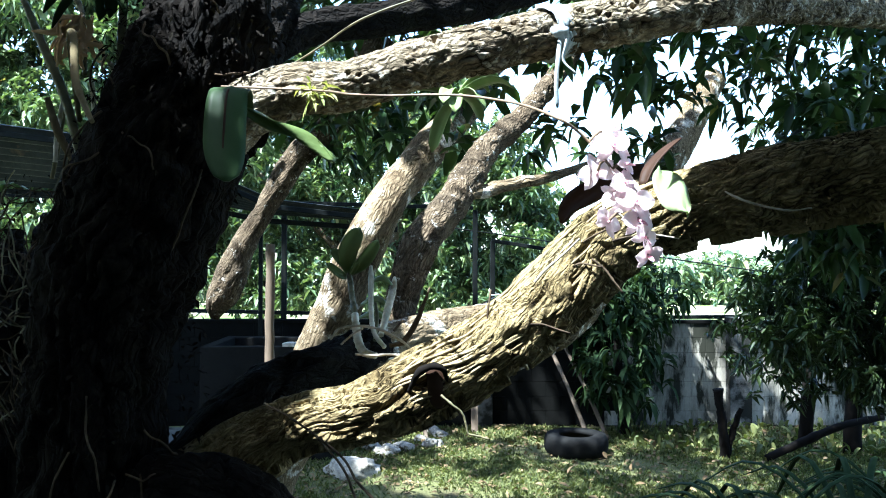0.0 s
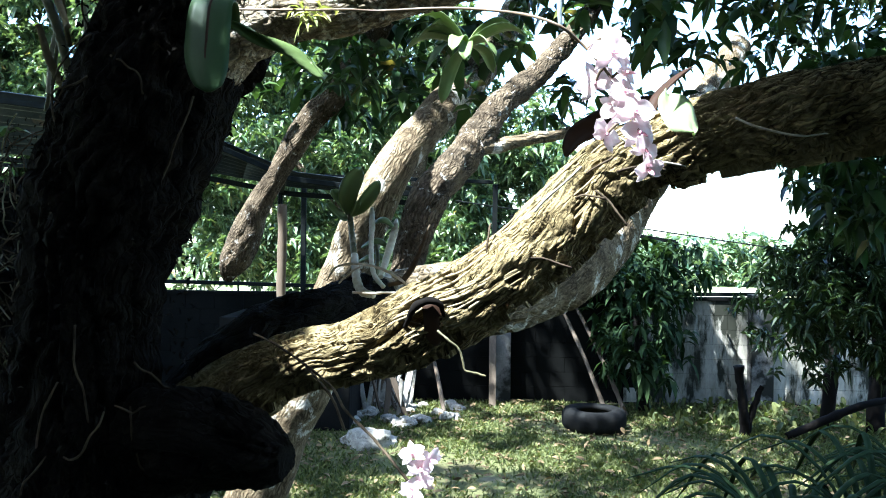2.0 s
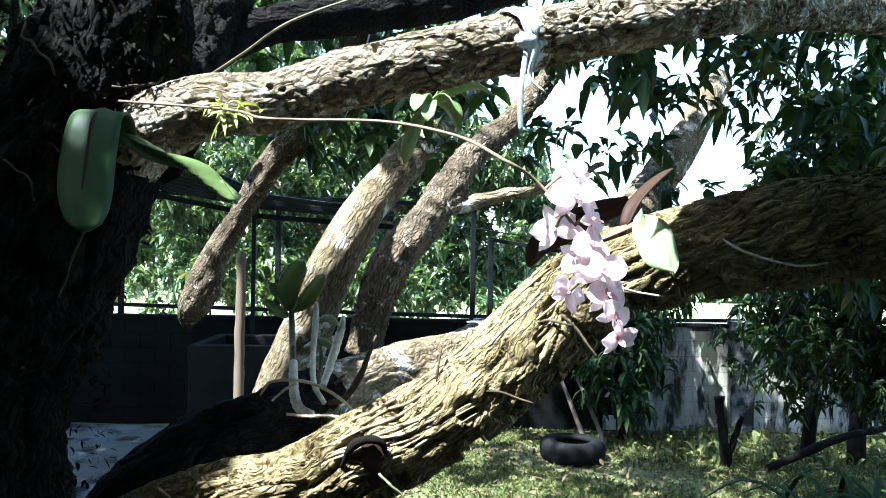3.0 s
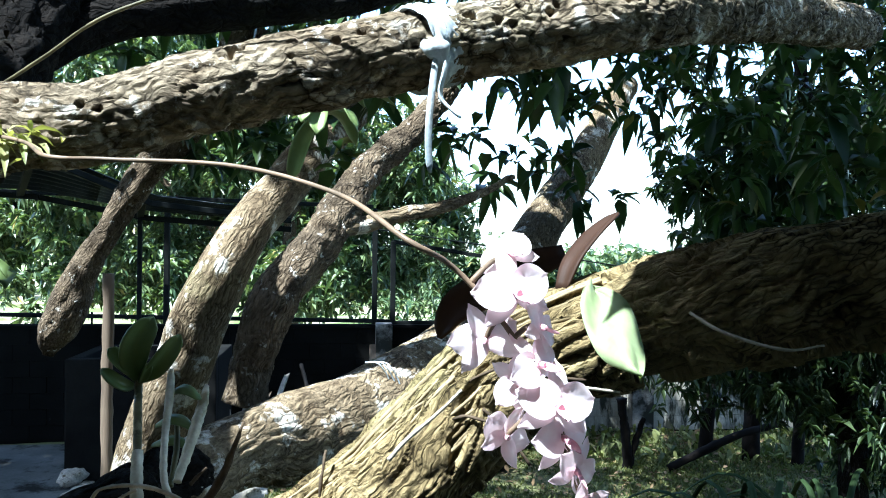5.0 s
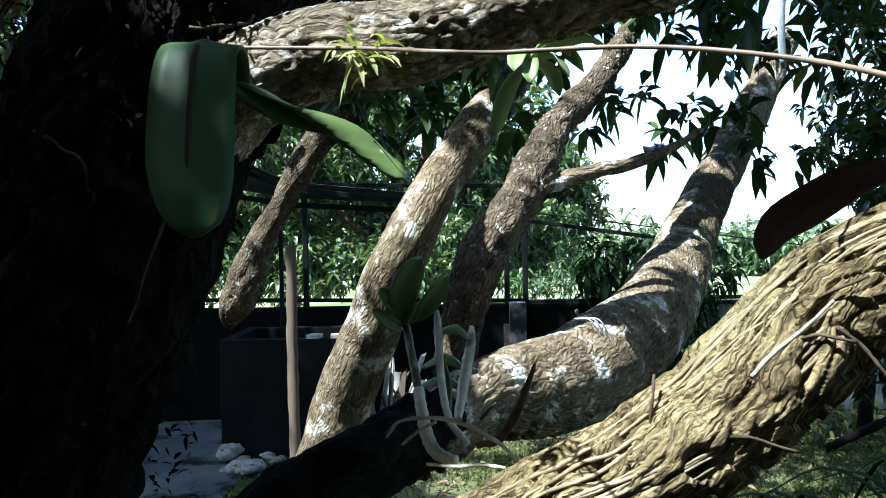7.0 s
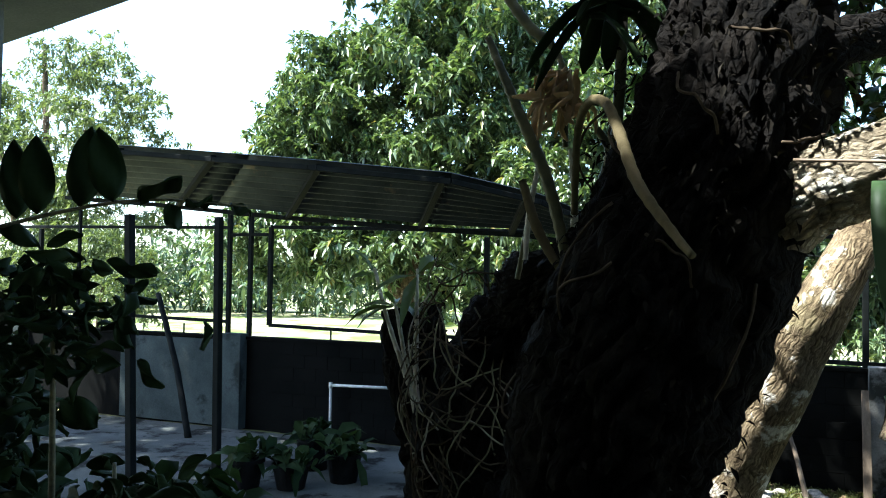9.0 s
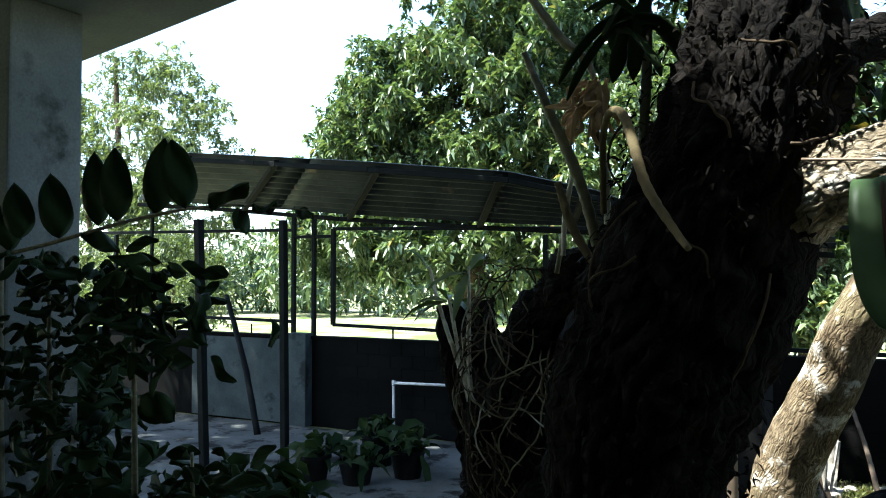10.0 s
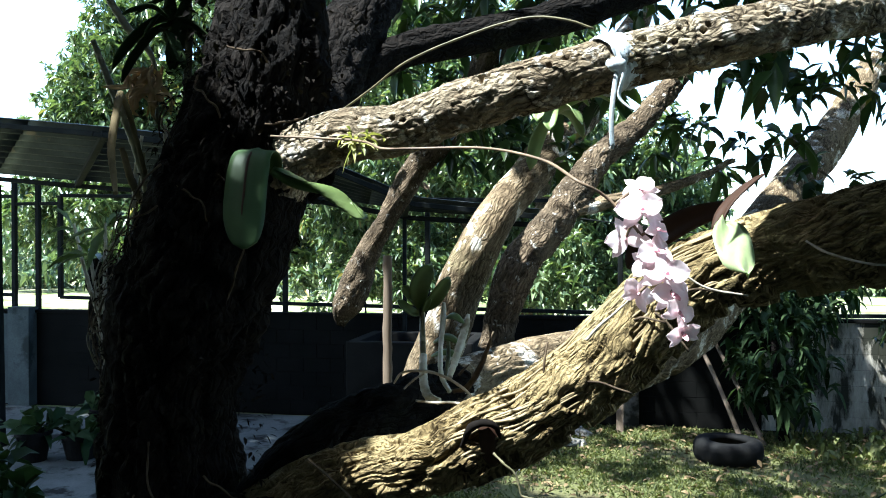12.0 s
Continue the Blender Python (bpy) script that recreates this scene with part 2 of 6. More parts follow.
M_ORCHID_DEEP = leaf_mat("deep_orchid_leaf", (0.030, 0.058, 0.022), (0.042, 0.078, 0.030), 0.5, 0.10, gloss=0.2)
M_ORCHID_LIGHT = leaf_mat("light_orchid_leaf", (0.15, 0.21, 0.07), (0.22, 0.29, 0.11), 0.4, 0.2)
M_ORCHID_PALE = leaf_mat("pale_orchid_leaf", (0.22, 0.28, 0.14), (0.28, 0.34, 0.18), 0.35, 0.3)
M_ORCHID_RED = leaf_mat("purple_backed_leaf", (0.028, 0.015, 0.010), (0.045, 0.024, 0.016), 0.6, 0.15, gloss=0.12)
M_TUFT = leaf_mat("tuft_leaf", (0.16, 0.19, 0.06), (0.36, 0.34, 0.15), 0.5, 0.3)
# near-black to match the trunk: its shade is in the scraps' colour too
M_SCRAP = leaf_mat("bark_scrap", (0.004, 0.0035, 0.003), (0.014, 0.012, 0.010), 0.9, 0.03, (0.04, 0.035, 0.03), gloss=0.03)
M_FALLEN = leaf_mat("sheath", (0.46, 0.27, 0.14), (0.62, 0.44, 0.27), 0.7, 0.3)


def petal_mat():
    m, nt, b = mat_base("petal", 0.55)
    n = noise_node(nt, 60, 3, 0.5)
    r = ramp_node(nt, n.outputs["Fac"], [(0.3, (0.91, 0.73, 0.76)), (0.7, (0.96, 0.89, 0.90))])
    nt.links.new(r.outputs["Color"], b.inputs["Base Color"])
    t = nt.nodes.new("ShaderNodeBsdfTranslucent")
    t.inputs["Color"].default_value = (0.92, 0.72, 0.76, 1)
    mx = nt.nodes.new("ShaderNodeMixShader")
    mx.inputs["Fac"].default_value = 0.4
    nt.links.new(b.outputs["BSDF"], mx.inputs[1])
    nt.links.new(t.outputs["BSDF"], mx.inputs[2])
    nt.links.new(mx.outputs["Shader"], nt.nodes["Material Output"].inputs["Surface"])
    return m


M_PETAL = petal_mat()
M_LIP = surface("flower_lip", (0.62, 0.30, 0.38), (0.80, 0.52, 0.56), 60, 0.5, fine=90, bump=0.1)

# ---- builders ----
rng = np.random.default_rng(11)


def empty(name, at, label, category, group="", kind=""):
    ob = new(name)
    ob.empty_display_size = 0.05
    ob.location = at
    return tagged(ob, label, category, group, kind)


def link_mesh(name, verts, faces, material, parent=None, smooth=True, label=""):
    """One mesh object from world coordinates, under a thing or a part."""
    me = bpy.data.meshes.new(name)
    me.from_pydata([tuple(v) for v in verts], [], [tuple(f) for f in faces])
    me.materials.append(material)
    if smooth:
        me.polygons.foreach_set("use_smooth", [True] * len(me.polygons))
    me.update()
    ob = new(name, me)
    if parent is not None:
        ob.parent = parent
        p, o = Vector((0, 0, 0)), parent
        while o is not None:
            p = p + o.location
            o = o.parent
        ob.location = -p
        me.transform(Matrix.Translation((0, 0, 0)))
    if label:
        ob["label"] = label
    return ob


def part(name, bm, material, parent=None, label="", smooth=False):
    """A bmesh in world coordinates as one mesh object."""
    me = bpy.data.meshes.new(name)
    bm.to_mesh(me)
    bm.free()
    me.materials.append(material)
    if smooth:
        me.polygons.foreach_set("use_smooth", [True] * len(me.polygons))
    ob = new(name, me)
    if parent is not None:
        ob.parent = parent
        p, o = Vector((0, 0, 0)), parent
        while o is not None:
            p = p + o.location
            o = o.parent
        ob.location = -p
    if label:
        ob["label"] = label
    return ob


def spline(points, n):
    """n places along a smooth curve through the points (any number of columns)."""
    p = np.array(points, float)
    p = np.vstack([2 * p[0] - p[1], p, 2 * p[-1] - p[-2]])
    seg = np.linalg.norm(np.diff(p[1:-1, :3], axis=0), axis=1)
    cum = np.r_[0, np.cumsum(seg)]
    out = []
    for s in np.linspace(0, cum[-1], n):
        k = min(int(np.searchsorted(cum, s, side="right")) - 1, len(seg) - 1)
        u = (s - cum[k]) / max(seg[k], 1e-9)
        a, b, c, d = p[k], p[k + 1], p[k + 2], p[k + 3]
        out.append(0.5 * (2 * b + (c - a) * u + (2 * a - 5 * b + 4 * c - d) * u * u + (3 * b - a - 3 * c + d) * u ** 3))
    return np.array(out), cum[-1]


def frames_along(c):
    """Tangent and two normals carried along a curve."""
    t = np.gradient(c, axis=0)
    t /= np.linalg.norm(t, axis=1, keepdims=True)
    a = np.cross(t[0], (0.3, 1, 0.2))
    a /= np.linalg.norm(a)
    us = []
    for k in range(len(c)):
        a = a - t[k] * (a @ t[k])
        a /= np.linalg.norm(a)
        us.append(a.copy())
    u = np.array(us)
    return t, u, np.cross(t, u)


def grid_noise(u, v, nu, nv, seed):
    """Value noise over a grid that closes round u in 0..1; v in cells."""
    g = np.random.default_rng(seed).random((nu, nv + 3))
    x = (u % 1.0) * nu
    i, j = np.floor(x).astype(int), np.clip(np.floor(v).astype(int), 0, nv)
    fx, fy = x - np.floor(x), np.clip(v - np.floor(v), 0, 1)
    fx, fy = fx * fx * (3 - 2 * fx), fy * fy * (3 - 2 * fy)
    a, b = g[i % nu, j], g[(i + 1) % nu, j]
    c, d = g[i % nu, j + 1], g[(i + 1) % nu, j + 1]
    return (a * (1 - fx) + b * fx) * (1 - fy) + (c * (1 - fx) + d * fx) * fy


def tube(points, nring, nseg, ridge=0.0, lump=0.0, seed=1, cap=True, twist=0.0, plate=0.0, cell=(0.034, 0.17), flake=0.0, dents=(), grain=False, wild=1.0):
    """A tapered limb through (x, y, z, radius) rows: lumps, long fissures that wander round it, and flaking plates."""
    c, length = spline(points, nring)
    r = np.maximum(c[:, 3], 0.002)
    t, u, w = frames_along(c[:, :3])
    a = np.arange(nseg) / nseg
    s = np.linspace(0, length, nring)
    A, S = np.meshgrid(a, s)
    disp = np.zeros_like(A)
    mean_r = float(r.mean())
    if lump:
        nv = max(3, int(length / (mean_r * 2.2)))
        disp += lump * (grid_noise(A, S / length * nv, 4, nv, seed) - 0.5) * 2 * mean_r
        nv = max(4, int(length / (mean_r * 0.9)))
        disp += 0.45 * lump * (grid_noise(A, S / length * nv, 8, nv, seed + 1) - 0.5) * 2 * mean_r
    if ridge:
        nv = max(4, int(length / 0.12))
        wander = A + twist * S + wild * 0.10 * (grid_noise(A, S / length * nv, 6, nv, seed + 2) - 0.5) + wild * 0.03 * (grid_noise(A, S / length * nv * 3, 12, nv * 3, seed + 12) - 0.5)
        nu = max(8, int(2 * math.pi * mean_r / cell[0]))
        nv2 = max(4, int(length / cell[1]))
        n1 = grid_noise(wander, S / length * nv2, nu, nv2, seed + 3)
        n2 = grid_noise(wander, S / length * nv2 * 2.6, int(nu * 1.9), int(nv2 * 2.6) + 1, seed + 4)
        n3 = grid_noise(wander, S / length * nv2 * 9, nu * 3, nv2 * 9 + 1, seed + 5)
        f = np.clip(1 - np.abs(2 * n1 - 1) / 0.17, 0, 1)
        g = np.clip(1 - np.abs(2 * n2 - 1) / 0.15, 0, 1)
        disp += ridge * (0.5 + 0.5 * (n2 - 0.5) + 0.8 * (n3 - 0.5) - 1.8 * f * (2 - f) - 1.1 * g)
    if plate:
        nv3 = max(4, int(length / 0.028))
        nu3 = max(10, int(2 * math.pi * mean_r / 0.03))
        p = grid_noise(A + 0.02 * np.sin(S * 60), S / length * nv3, nu3, nv3, seed + 7)
        disp += plate * np.clip((p - 0.45) * 5, -0.6, 0.8)
    ang = 2 * math.pi * A
    out = np.cos(ang)[..., None] * u[:, None] + np.sin(ang)[..., None] * w[:, None]
    if flake:
        nv4, nu4 = max(4, int(length / 0.024)), max(10, int(2 * math.pi * mean_r / 0.020))
        p = grid_noise(A + 0.015 * np.sin(S * 90), S / length * nv4, nu4, nv4, seed + 8)
        disp += flake * np.clip(-0.25 - 1.6 * out[..., 2], 0, 1) * np.where(p > 0.5, 0.9, -0.5)
    for dx, dy, dz, dr, deep in dents:
        q = c[:, None, :3] + r[:, None, None] * out - np.array([dx, dy, dz])
        disp -= deep * np.exp(-((q ** 2).sum(-1) / dr ** 2) ** 2)
    R = r[:, None] + disp
    R = np.maximum(R, r[:, None] * 0.35)
    V = c[:, None, :3] + R[..., None] * out
    verts = V.reshape(-1, 3)
    i, j = np.meshgrid(np.arange(nring - 1), np.arange(nseg), indexing="ij")
    j2 = (j + 1) % nseg
    faces = np.stack([i * nseg + j, i * nseg + j2, (i + 1) * nseg + j2, (i + 1) * nseg + j], -1).reshape(-1, 4).tolist()
    verts = verts.tolist()
    if cap:
        for k, ring in ((0, range(nseg - 1, -1, -1)), (nring - 1, range(nseg))):
            verts.append(c[k, :3].tolist())
            m = len(verts) - 1
            ring = list(ring)
            for q in range(nseg):
                faces.append([m, k * nseg + ring[q], k * nseg + ring[(q + 1) % nseg]])
    if grain:
        tw = ang + 2 * math.pi * twist * S
        G = np.stack([np.cos(tw) * r[:, None], np.sin(tw) * r[:, None], S], -1).reshape(-1, 3)
        return verts, faces, np.vstack([G, np.zeros((len(verts) - len(G), 3))])
    return verts, faces


def set_grain(ob, g):
    at = ob.data.attributes.new("grain", 'FLOAT_VECTOR', 'POINT')
    at.data.foreach_set("vector", np.asarray(g, np.float32).ravel())


def leaves(base, way, length, width, seed, droop=0.35, fold=0.25, simple=False):
    """Many leaves in one pair of arrays: base points, directions, lengths and widths; each a bent, folded blade."""
    r = np.random.default_rng(seed)
    n = len(base)
    way = way / np.linalg.norm(way, axis=1, keepdims=True)
    side = np.cross(way, r.normal(size=(n, 3)) * 0.35 + (0, 0, 1))
    side /= np.linalg.norm(side, axis=1, keepdims=True) + 1e-9
    nor = np.cross(side, way)
    L, W = np.asarray(length)[:, None], np.asarray(width)[:, None]
    down = np.array([0, 0, -1.0])
    mid = base + way * L * 0.42 + down * L * droop * 0.16
    far = base + way * L * 0.74 + down * L * droop * 0.5
    tip = base + way * L * 0.98 + down * L * droop
    f = fold * W
    if simple:
        P = np.stack([base, mid + side * W * 0.5 + nor * f, tip, mid - side * W * 0.5 + nor * f], 1)
        idx = np.arange(n)[:, None, None] * 4 + np.array([[0, 1, 2], [0, 2, 3]])[None]
        return P.reshape(-1, 3), idx.reshape(-1, 3).tolist()
    P = np.stack([base, mid + side * W * 0.5 + nor * f, mid, mid - side * W * 0.5 + nor * f,
                  far + side * W * 0.36 + nor * f * 0.7, far, far - side * W * 0.36 + nor * f * 0.7, tip], 1)
    F = np.array([[0, 1, 2, 2], [0, 2, 3, 3], [1, 4, 5, 2], [2, 5, 6, 3], [4, 7, 5, 5], [5, 7, 6, 6]])
    verts = P.reshape(-1, 3)
    idx = np.arange(n)[:, None, None] * 8 + F[None]
    faces = [tuple(q[:3]) if q[2] == q[3] else tuple(q) for q in idx.reshape(-1, 4).tolist()]
    return verts, faces


def whorls(centres, per, length, width, seed, spread=0.9, droop=0.45, simple=False):
    """Whorls of leaves at twig tips."""
    r = np.random.default_rng(seed)
    n = len(centres)
    axis = r.normal(size=(n, 3)) + (0, 0, 0.4)
    axis /= np.linalg.norm(axis, axis=1, keepdims=True)
    b = np.repeat(np.asarray(centres), per, 0) + r.normal(size=(n * per, 3)) * length * 0.13
    d = np.repeat(axis, per, 0) * 0.5 + r.normal(size=(n * per, 3)) * spread * 0.75
    L = length * r.uniform(0.55, 1.15, n * per)
    return leaves(b, d, L, L * width * r.uniform(0.8, 1.2, n * per), seed + 1, droop, simple=simple)


def blob_points(blobs, seed, shell=0.45):
    """Uneven points in soft ellipsoids: rows of x, y, z, rx, ry, rz, count."""
    r = np.random.default_rng(seed)
    out = []
    for x, y, z, rx, ry, rz, n in blobs:
        d = r.normal(size=(int(n), 3))
        d /= np.linalg.norm(d, axis=1, keepdims=True)
        q = r.uniform(shell, 1.0, (int(n), 1)) ** 0.6 * (1 + 0.16 * r.normal(size=(int(n), 1)))
        out.append(np.array([x, y, z]) + d * q * np.array([rx, ry, rz]))
    return np.vstack(out)


def box_mesh(bm, cx, cy, cz, sx, sy, sz, turn=0.0, bevel=0.0):
    m = Matrix.Translation((cx, cy, cz)) @ Matrix.Rotation(turn, 4, 'Z') @ Matrix.Diagonal((sx, sy, sz, 1))
    r = bmesh.ops.create_cube(bm, size=1.0, matrix=m)
    if bevel:
        edges = list({e for v in r["verts"] for e in v.link_edges})
        bmesh.ops.bevel(bm, geom=edges, offset=bevel, segments=2, affect='EDGES', profile=0.6)


def bar(name, p, q, half, material, parent, round_=False, label=""):
    """A straight square or round bar from p to q with slightly eased edges."""
    p, q = Vector(p), Vector(q)
    bm = bmesh.new()
    m = Matrix.Translation((p + q) / 2) @ (q - p).to_track_quat('Z', 'Y').to_matrix().to_4x4()
    if round_:
        bmesh.ops.create_cone(bm, cap_ends=True, segments=14, radius1=half, radius2=half, depth=(q - p).length, matrix=m)
    else:
        r = bmesh.ops.create_cube(bm, size=1.0, matrix=m @ Matrix.Diagonal((2 * half, 2 * half, (q - p).length, 1)))
        bmesh.ops.bevel(bm, geom=list(bm.edges), offset=half * 0.2, segments=1, affect='EDGES')
    return part(name, bm, material, parent, label, smooth=round_)



def settle(ob, was, at, size, turn=0.0):
    """Moves a thing so that its point `was` comes to `at`, at the given size and turned about the upright."""
    ob.matrix_basis = Matrix.Translation(at) @ Matrix.Rotation(radians(turn), 4, 'Z') @ Matrix.Scale(size, 4) @ Matrix.Translation(-Vector(was)) @ Matrix.Translation(ob.location)
    return ob


WEST = ((-0.775, 0.505, 0.07), (-0.552, 1.632, 0.0), 1.45, 3.3)
EAST = ((0.039, 0.072, 0.33), (-0.130, 1.281, 0.0), 1.36, -0.9)

# ---- ground, slab, wall, fence, shed roof, house ----
def ground_sheet():
    xs = np.r_[np.linspace(-400, -14, 9), np.linspace(-13.5, 10.5, 97), np.linspace(11, 400, 9)]
    ys = np.r_[np.linspace(-400, -6, 7), np.linspace(-4, 13, 70), np.linspace(14, 60, 30), np.linspace(90, 600, 8)]
    X, Y = np.meshgrid(xs, ys)
    n1 = np.sin(X * 1.3 + 1.1 * np.sin(Y * 0.9)) * np.cos(Y * 1.1 + 0.7 * np.sin(X * 0.7))
    near = (np.abs(X) < 13) & (np.abs(Y) < 13)
    Z = np.where(near, 0.012 * n1 + 0.008 * np.sin(X * 4.1 + Y * 3.3), 0.0) - 0.01
    yard = (X < -2.3) & (Y > 5.5) & (Y < 12.1)
    Z = np.where(yard, -0.05, Z)
    ny, nx = X.shape
    V = np.stack([X, Y, Z], -1).reshape(-1, 3)
    F = [(j * nx + i, j * nx + i + 1, (j + 1) * nx + i + 1, (j + 1) * nx + i) for j in range(ny - 1) for i in range(nx - 1)]
    g = link_mesh("ground", V, F, M_SOIL)
    g.data.materials.append(M_FIELD)
    for p in g.data.polygons:
        if p.center.y > 12.3 or abs(p.center.x) > 13.6:
            p.material_index = 1
    return tagged(g, "lawn soil and pale dry field beyond the wall", "ground", kind="structure")


ground_sheet()


def slab():
    bm = bmesh.new()
    box_mesh(bm, -7.9, 9.05, -0.035, 11.0, 6.0, 0.08, 0, 0.01)
    tagged(part("pavement", bm, M_SLAB), "worn stained concrete yard slab", "pavement", kind="structure")


slab()

WALL_Y, WALL_TOP = 12.2, 1.40


def wall_run():
    """Core of the boundary wall; blocks and plaster sit on its near face."""
    bm = bmesh.new()
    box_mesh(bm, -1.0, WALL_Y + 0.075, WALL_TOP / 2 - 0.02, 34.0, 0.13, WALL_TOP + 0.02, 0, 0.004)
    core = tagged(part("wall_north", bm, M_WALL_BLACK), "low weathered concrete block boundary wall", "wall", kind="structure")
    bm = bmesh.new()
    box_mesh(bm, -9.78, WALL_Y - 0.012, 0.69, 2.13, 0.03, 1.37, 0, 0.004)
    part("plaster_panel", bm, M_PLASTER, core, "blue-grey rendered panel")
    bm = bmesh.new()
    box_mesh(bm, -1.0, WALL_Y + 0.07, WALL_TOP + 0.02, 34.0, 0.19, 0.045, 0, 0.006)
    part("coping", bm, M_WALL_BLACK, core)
    for x, w, top in ((-8.46, 0.36, 1.49), (0.55, 0.21, 1.47), (4.02, 0.30, 1.49), (8.6, 0.3, 1.48), (-13.2, 0.3, 1.46)):
        bm = bmesh.new()
        box_mesh(bm, x, WALL_Y - 0.06, top / 2, w, 0.22, top, 0, 0.008)
        part("pillar", bm, M_MORTAR if x > 0 else M_PLASTER, core, "square concrete pillar")
    return core


WALL = wall_run()


def fence():
    f = empty("metal_fence", (-4, WALL_Y + 0.08, 1.45), "black welded steel fence frames on the block wall", "fence")
    y = WALL_Y + 0.08
    for x, a, b in ((-8.71, 1.42, 3.43), (-8.30, 1.42, 3.38), (-7.92, 1.63, 3.18), (-12.9, 1.42, 3.2), (-4.3, 1.42, 3.0), (-2.2, 1.42, 2.95),
                    (0.43, 1.3, 2.95), (0.67, 1.42, 2.53), (2.9, 1.42, 2.2), (5.0, 1.42, 2.1)):
        bar("post", (x, y, a), (x, y, b), 0.034, M_STEEL, f)
    for x0, z0, x1, z1 in ((-15, 3.26, -8.71, 3.18), (-7.92, 3.18, 0.4, 2.98), (-8.71, 3.06, -7.92, 3.06), (-16, 1.76, -8.71, 1.66), (-7.92, 1.63, 0.67, 1.48),
                           (0.65, 2.53, 2.9, 2.19), (0.67, 1.46, 8.6, 1.52)):
        bar("rail", (x0, y, z0), (x1, y, z1), 0.026, M_STEEL, f)
    for x in (-6.8, -5.2, -3.1, -9.6, -11.4):
        bar("spacer", (x, y, 1.4), (x, y, 1.6), 0.011, M_STEEL, f)
    return f


fence()


def shed_roof():
    """Corrugated lean-to: high edge over the yard, falling to the wall and narrowing along it, on dark rafters."""
    s = empty("shed_roof", (-5.5, 11.2, 3.4), "weathered corrugated metal lean-to roof over the wall", "roof")
    ku = np.linspace(0, 1, 7)
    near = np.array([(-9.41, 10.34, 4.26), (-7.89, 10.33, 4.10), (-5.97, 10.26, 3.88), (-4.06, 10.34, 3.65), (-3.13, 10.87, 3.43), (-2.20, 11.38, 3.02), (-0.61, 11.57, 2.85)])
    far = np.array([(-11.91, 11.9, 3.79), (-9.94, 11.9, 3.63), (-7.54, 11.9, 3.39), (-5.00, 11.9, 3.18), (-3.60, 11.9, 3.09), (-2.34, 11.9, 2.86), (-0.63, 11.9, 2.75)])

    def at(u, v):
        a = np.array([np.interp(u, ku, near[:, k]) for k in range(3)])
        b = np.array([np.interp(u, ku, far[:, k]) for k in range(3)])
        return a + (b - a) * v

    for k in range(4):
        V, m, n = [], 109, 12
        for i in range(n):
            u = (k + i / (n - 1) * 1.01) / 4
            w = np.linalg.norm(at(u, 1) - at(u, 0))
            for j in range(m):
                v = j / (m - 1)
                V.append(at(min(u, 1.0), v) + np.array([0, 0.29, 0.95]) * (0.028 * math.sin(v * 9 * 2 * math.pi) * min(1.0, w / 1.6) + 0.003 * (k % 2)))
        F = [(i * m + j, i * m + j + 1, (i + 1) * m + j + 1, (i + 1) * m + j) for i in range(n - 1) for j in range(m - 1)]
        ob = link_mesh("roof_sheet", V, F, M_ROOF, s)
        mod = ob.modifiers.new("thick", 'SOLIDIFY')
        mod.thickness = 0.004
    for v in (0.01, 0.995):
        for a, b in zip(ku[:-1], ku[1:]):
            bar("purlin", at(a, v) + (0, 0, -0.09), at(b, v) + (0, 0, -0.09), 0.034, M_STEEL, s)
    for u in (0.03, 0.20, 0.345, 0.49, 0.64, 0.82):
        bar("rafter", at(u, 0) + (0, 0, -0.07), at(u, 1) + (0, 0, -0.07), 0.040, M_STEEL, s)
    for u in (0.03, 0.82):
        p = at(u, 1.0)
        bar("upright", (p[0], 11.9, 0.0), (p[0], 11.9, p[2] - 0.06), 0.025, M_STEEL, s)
    return s


shed_roof()

# ---- the mango tree ----
tree = empty("mango_tree", (-0.82, 2.85, 0.0), "old leaning mango tree with fissured bark and low spreading limbs", "tree")


def limb(name, rows, nring, nseg, material, label="", **kw):
    v, f, g = tube(rows, nring, nseg, grain=True, **kw)
    ob = link_mesh(name, v, f, material, tree, True, label)
    set_grain(ob, g)
    return ob


# trunk shade comes from the near-black bark colour
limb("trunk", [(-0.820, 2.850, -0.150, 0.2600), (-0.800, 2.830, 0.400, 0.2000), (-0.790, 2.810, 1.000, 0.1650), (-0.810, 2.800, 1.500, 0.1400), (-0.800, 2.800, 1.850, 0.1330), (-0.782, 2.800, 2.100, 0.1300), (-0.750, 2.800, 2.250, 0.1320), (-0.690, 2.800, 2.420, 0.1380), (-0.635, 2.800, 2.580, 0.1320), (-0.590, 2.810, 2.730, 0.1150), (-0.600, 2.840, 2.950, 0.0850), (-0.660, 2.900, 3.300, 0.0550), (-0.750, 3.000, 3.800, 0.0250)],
     300, 128, M_BARK_DARK, "main trunk with shade put into its dark bark", ridge=0.010, lump=0.14, seed=3, plate=0.006)
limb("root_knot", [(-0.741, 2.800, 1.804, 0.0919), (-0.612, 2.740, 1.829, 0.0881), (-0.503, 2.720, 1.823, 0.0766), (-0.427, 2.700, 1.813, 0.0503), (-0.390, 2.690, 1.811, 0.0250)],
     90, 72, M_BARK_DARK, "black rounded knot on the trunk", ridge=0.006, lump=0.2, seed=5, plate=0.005)
